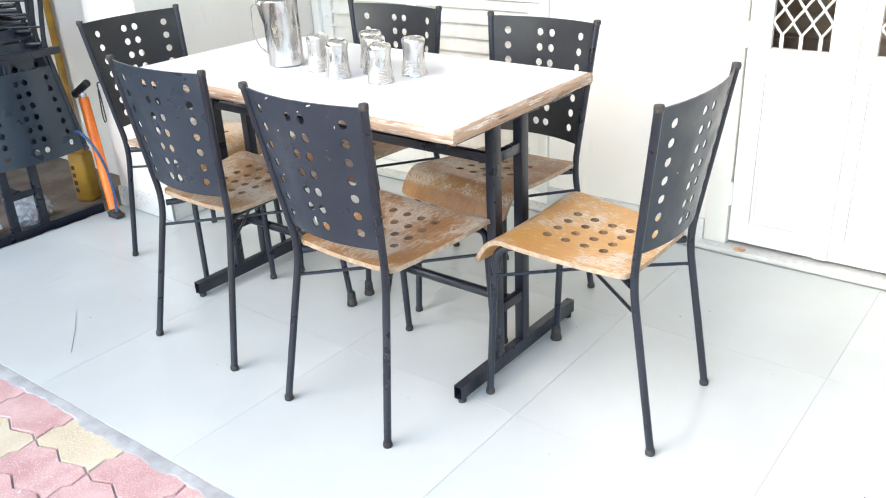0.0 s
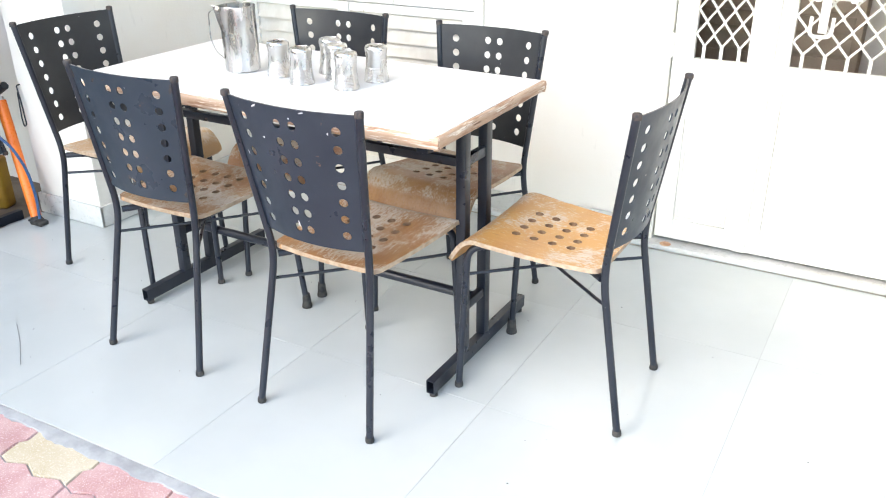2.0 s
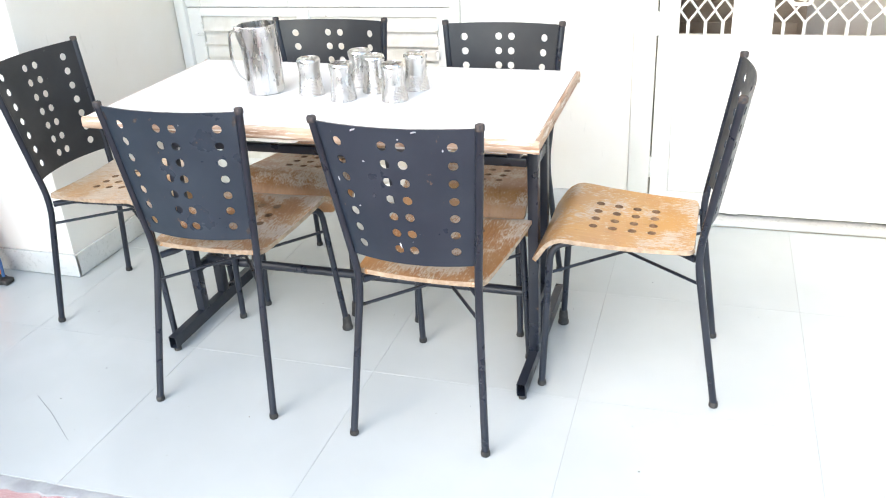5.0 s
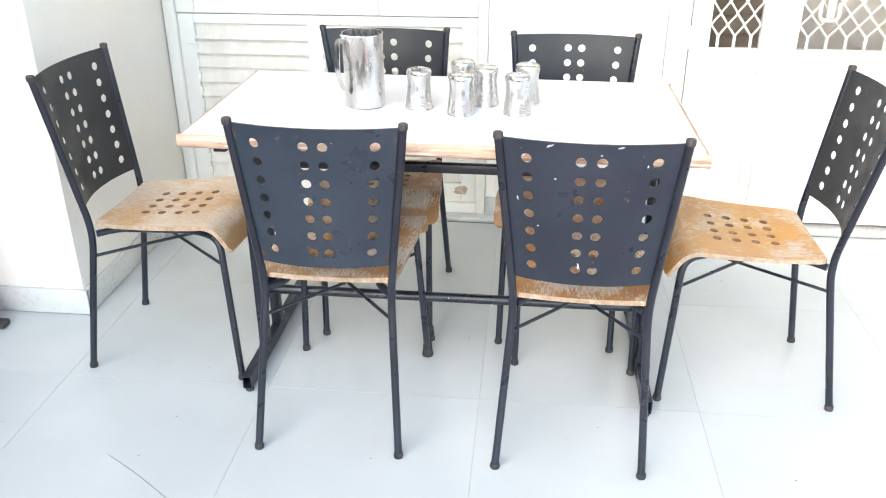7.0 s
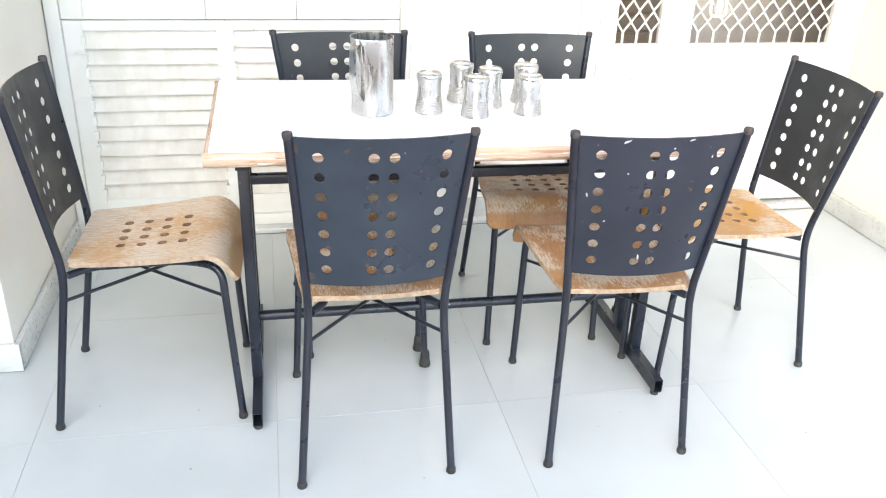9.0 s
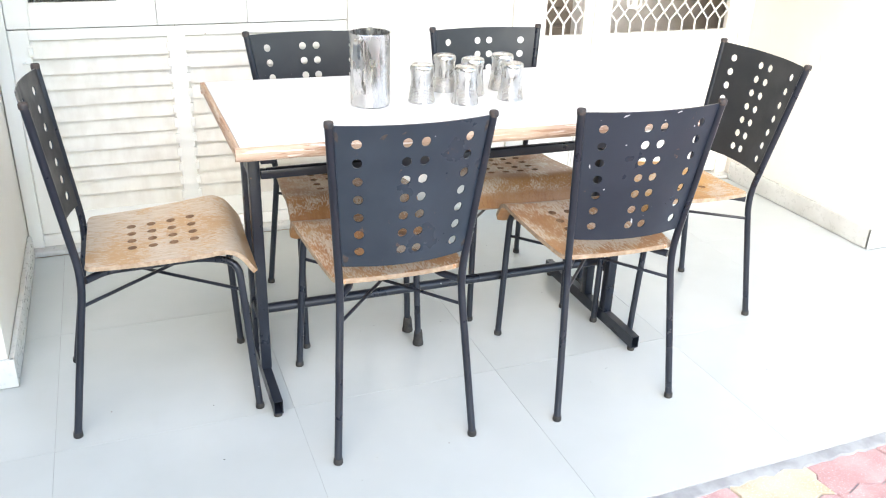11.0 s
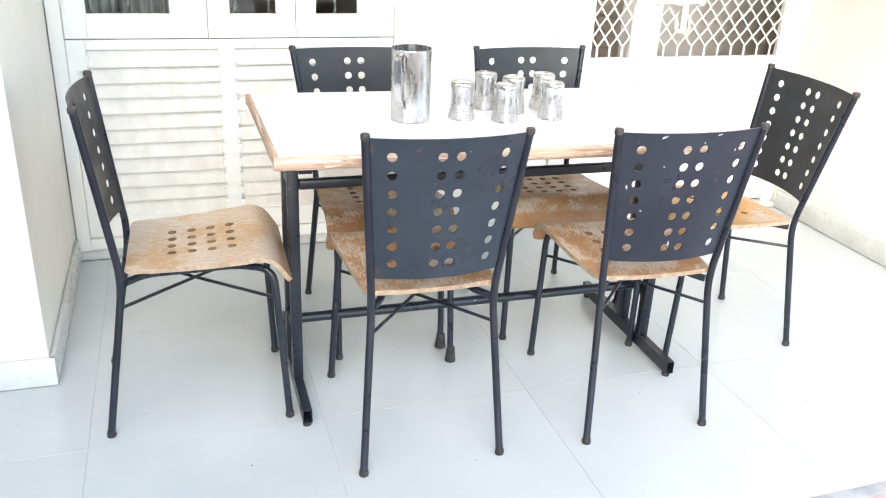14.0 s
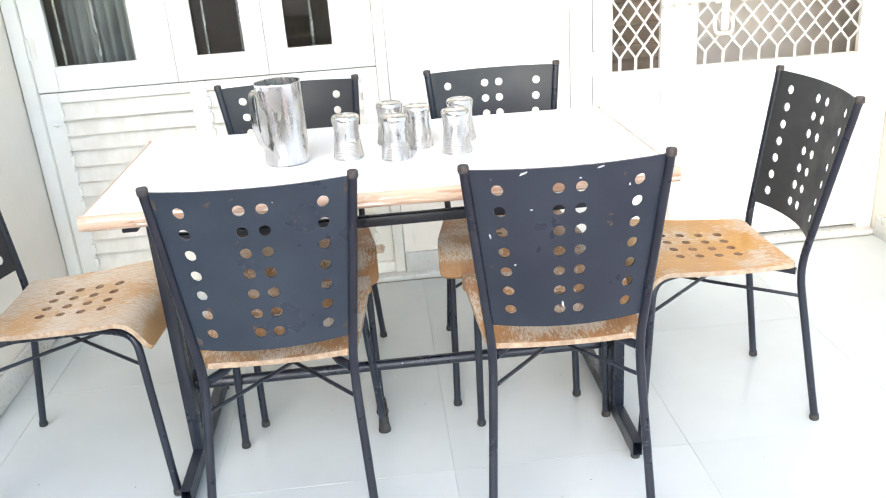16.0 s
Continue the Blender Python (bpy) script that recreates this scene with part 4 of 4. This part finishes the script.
# ---- paving and tiles ----
def pavers():
    g = thing("pavement", Matrix.Translation((0, YF, 0)) @ pose(0, 0, 0, 0, 0, 0.93) @ Matrix.Translation((0, -YF, 0)), "red and cream interlocking concrete pavers in front of the porch", "pavement", kind="structure")
    part("bedding", box(-6, 6, -4.6, YF - 0.022, -0.06, -0.0185), CEMENT, g, "grey sand bedding in the joints")
    W, D = 0.243, 0.1225
    longe = [(0.0, 0.0), (0.13, -0.010), (0.35, 0.012), (0.58, -0.013), (0.87, 0.011)]
    short = [(0.0, 0.0), (0.46, -0.007), (0.60, 0.008)]
    loop = [(t * W, o) for t, o in longe] + [(W + o, t * D) for t, o in short] + [(W, D)] + [(t * W, D + o) for t, o in longe[1:]][::-1] + [(0.0, D)] + [(o, t * D) for t, o in short[1:]][::-1]

    def block(bm, ox, oy, oz, clip):
        cx, cy = W / 2, D / 2
        def at(p, k, z):
            x, y = cx + (p[0] - cx) * k, cy + (p[1] - cy) * (1 - (1 - k) * 2)
            return bm.verts.new((ox + x, min(oy + y, clip), oz + z))
        a = [at(p, 0.985, -0.03) for p in loop]
        b = [at(p, 0.985, -0.004) for p in loop]
        c = [at(p, 0.965, 0.0) for p in loop]
        n = len(loop)
        for lo, hi in ((a, b), (b, c)):
            for k in range(n):
                bm.faces.new((lo[k], lo[(k + 1) % n], hi[(k + 1) % n], hi[k]))
        bm.faces.new(c)

    rng = random.Random(3)
    meshes = {}
    rest = {0: bmesh.new(), 1: bmesh.new()}
    for j in range(24):
        for i in range(-18, 22):
            cream = (i + j) % 3 == 0
            x, y, z = -0.287 + i * W, -0.936 - j * D, -0.012 + rng.uniform(-0.0015, 0.0015)
            near = j < 8 and -6 <= i < 10
            if near:
                key = (cream, j == 0)
                if key not in meshes:
                    bm = bmesh.new()
                    block(bm, 0, 0, 0, 0.936 + YF - 0.016 if j == 0 else 9)
                    ob = finish("paver", bm, CREAM if cream else RED, g, smooth=False)
                    ob.matrix_basis = pose(x, y, z)
                    meshes[key] = ob.data
                else:
                    shared("paver", meshes[key], g, pose(x, y, z, rng.uniform(-0.4, 0.4), rng.uniform(-0.3, 0.3), 0))
            else:
                block(rest[int(cream)], x, y, z, YF - 0.016)
    for k, mat in ((0, RED), (1, CREAM)):
        ob = finish("far_pavers", rest[k], mat, g, smooth=False)
        ob["kind"] = "stuff"


def askew(bm):
    """Moves the front side of a floor piece to the floor's slanting front edge."""
    for v in bm.verts:
        if v.co.y < YF + 0.003:
            v.co.y += front_edge(v.co.x) - YF
    return bm


def floor_tiles():
    f = structure("floor", askew(box(XF, 6.0, YF, 1.06, -0.10, -0.0014)), GROUT, "pale glossy square floor tiles with thin grey joints", "floor")
    xs = [XF] + [0.10 + 0.6075 * k for k in range(-2, 9)] + [6.0]
    ys = [YF, -0.163, 0.445, 1.06]
    rng = random.Random(5)
    gap = 0.00035
    for a, b in zip(xs, xs[1:]):
        for c, d in zip(ys, ys[1:]):
            bm = box(a + gap, b - gap, c + gap, d - gap, -0.010, 0.0, 0.0004, 1)
            askew(bm).transform(Matrix.Translation((-(a + b) / 2, -(c + d) / 2, 0)))
            ob = finish("tile", bm, TILE, f, smooth=False)
            ob.matrix_basis = pose((a + b) / 2, (c + d) / 2, rng.uniform(-0.0003, 0.0))


ground()
walls()
window()
door()
table()
BASE = "black steel chair with worn perforated plywood seat, "
BENT = {
    "rusty": dict(bl=(-0.006, -0.008), br=(-0.008, -0.007), fl=(-0.016, -0.006), fr=(0.021, 0.002), tl=(0.010, 0.013, 0.001), tr=(0.005, 0.024, -0.004)),
    "chipped": dict(bl=(0.001, -0.005), br=(-0.005, 0.010), fl=(0.002, -0.003), fr=(0.004, -0.007), tl=(-0.002, 0.001, -0.003), tr=(-0.003, 0.009, -0.003)),
    "door": dict(bl=(0.016, 0.0), br=(0.004, 0.011), fl=(0.001, -0.006), fr=(0.003, -0.007), tl=(-0.026, 0.003, -0.006), tr=(-0.023, -0.001, -0.001)),
    "pillar": dict(bl=(-0.019, -0.009), br=(-0.004, 0.006), fl=(-0.006, -0.008), fr=(0.015, -0.002), tl=(0.018, 0.011, 0.012), tr=(0.011, 0.015, 0.012)),
    "shutters": dict(fl=(0.004, 0.001), fr=(-0.006, 0.0), tl=(0.017, 0.032, 0.010), tr=(0.026, 0.030, 0.011)),
    "wall": dict(br=(-0.003, -0.005), fl=(0.0, -0.013), fr=(0.002, -0.007), tl=(0.004, 0.020, 0.006), tr=(-0.003, 0.030, 0.005)),
}
rusty = chair(-0.263, -0.188, -0.2, BASE + "rusty backrest corner", boots=(1,), bend=BENT["rusty"], key="_a", lift=0.006)
chipped = chair(0.351, -0.214, -2.7, BASE + "white-chipped backrest", bend=BENT["chipped"], key="_b", lift=-0.006)
chair(0.827, 0.053, 89.7, BASE + "beside the door", boots=(1,), seat=PLY[2], bend=BENT["door"], key="_c", lift=-0.006)
chair(-0.824, 0.059, -91.4, BASE + "beside the pillar", seat=PLY[1], bend=BENT["pillar"], key="_d", lift=0.007)
chair(-0.243, 0.373, 180.3, BASE + "before the shutters", boots=(-1,), bend=BENT["shutters"], key="_e")
chair(0.327, 0.356, 176.3, BASE + "before the wall", bend=BENT["wall"], key="_f")
for n, (u, v, du, dv, turn) in enumerate(((-0.42, 0.925, 0.010, 0.0045, 35), (-0.17, 0.945, 0.006, 0.002, 25), (-0.93, 0.06, 0.007, 0.012, 10), (0.95, 0.07, 0.006, 0.010, -8), (-0.955, 0.93, 0.005, 0.016, 8), (0.955, 0.93, 0.005, 0.014, -8))):
    patch(rusty, u, v, BENT["rusty"], du, dv, turn, RUSTY, n, "brown rust spot")
for n, (u, v, du, dv, turn) in enumerate(((-0.46, 0.975, 0.009, 0.0022, 24), (0.30, 0.982, 0.008, 0.0016, 14), (-0.40, 0.76, 0.003, 0.002, 0), (-0.08, 0.15, 0.0025, 0.008, 5), (-0.62, 0.42, 0.003, 0.0022, 0), (0.62, 0.86, 0.002, 0.004, 0), (-0.86, 0.60, 0.002, 0.006, 6), (0.10, 0.93, 0.003, 0.0015, 0))):
    patch(chipped, u, v, BENT["chipped"], du, dv, turn, CHIP, 40 + n, "white chip in the enamel")
pitcher()
tumblers()
bicycle_pump()
canister()
spare_furniture()
crumpled("plastic_bag", -1.82, -0.13, -0.035, (0.10, 0.10, 0.09), 3.0)
crumpled("plastic_bag", -1.80, -0.36, -0.035, (0.11, 0.10, 0.11), 9.0)
rng = random.Random(11)
bm = bmesh.new()
for k in range(26):
    x, y, s = rng.uniform(-1.4, 1.8), rng.uniform(-0.78, 0.9), rng.uniform(0.0012, 0.0030)
    vs = [bm.verts.new((x + s * math.cos(a) * rng.uniform(0.6, 1.3), y + s * math.sin(a) * rng.uniform(0.5, 1.0), 0.0003)) for a in (0, 1.3, 2.4, 3.6, 5.0)]
    top = bm.verts.new((x, y, 0.0015))
    for i in range(5):
        bm.faces.new((vs[i], vs[(i + 1) % 5], top))
    bm.faces.new(vs[::-1])
tagged(finish("floor_debris", bm, RUBBER), "tiny dark specks of grit on the tiles", "grit", kind="stuff")
th = tube(rounded([(-0.83, -0.50, 0.001), (-0.73, -0.560, 0.001), (-0.665, -0.606, 0.001), (-0.60, -0.652, 0.001)], 0.03), 0.0005, 6)
tagged(finish("thread", th, RUBBER), "thin dark thread lying on the pale tiles", "thread")
floor_tiles()
pavers()
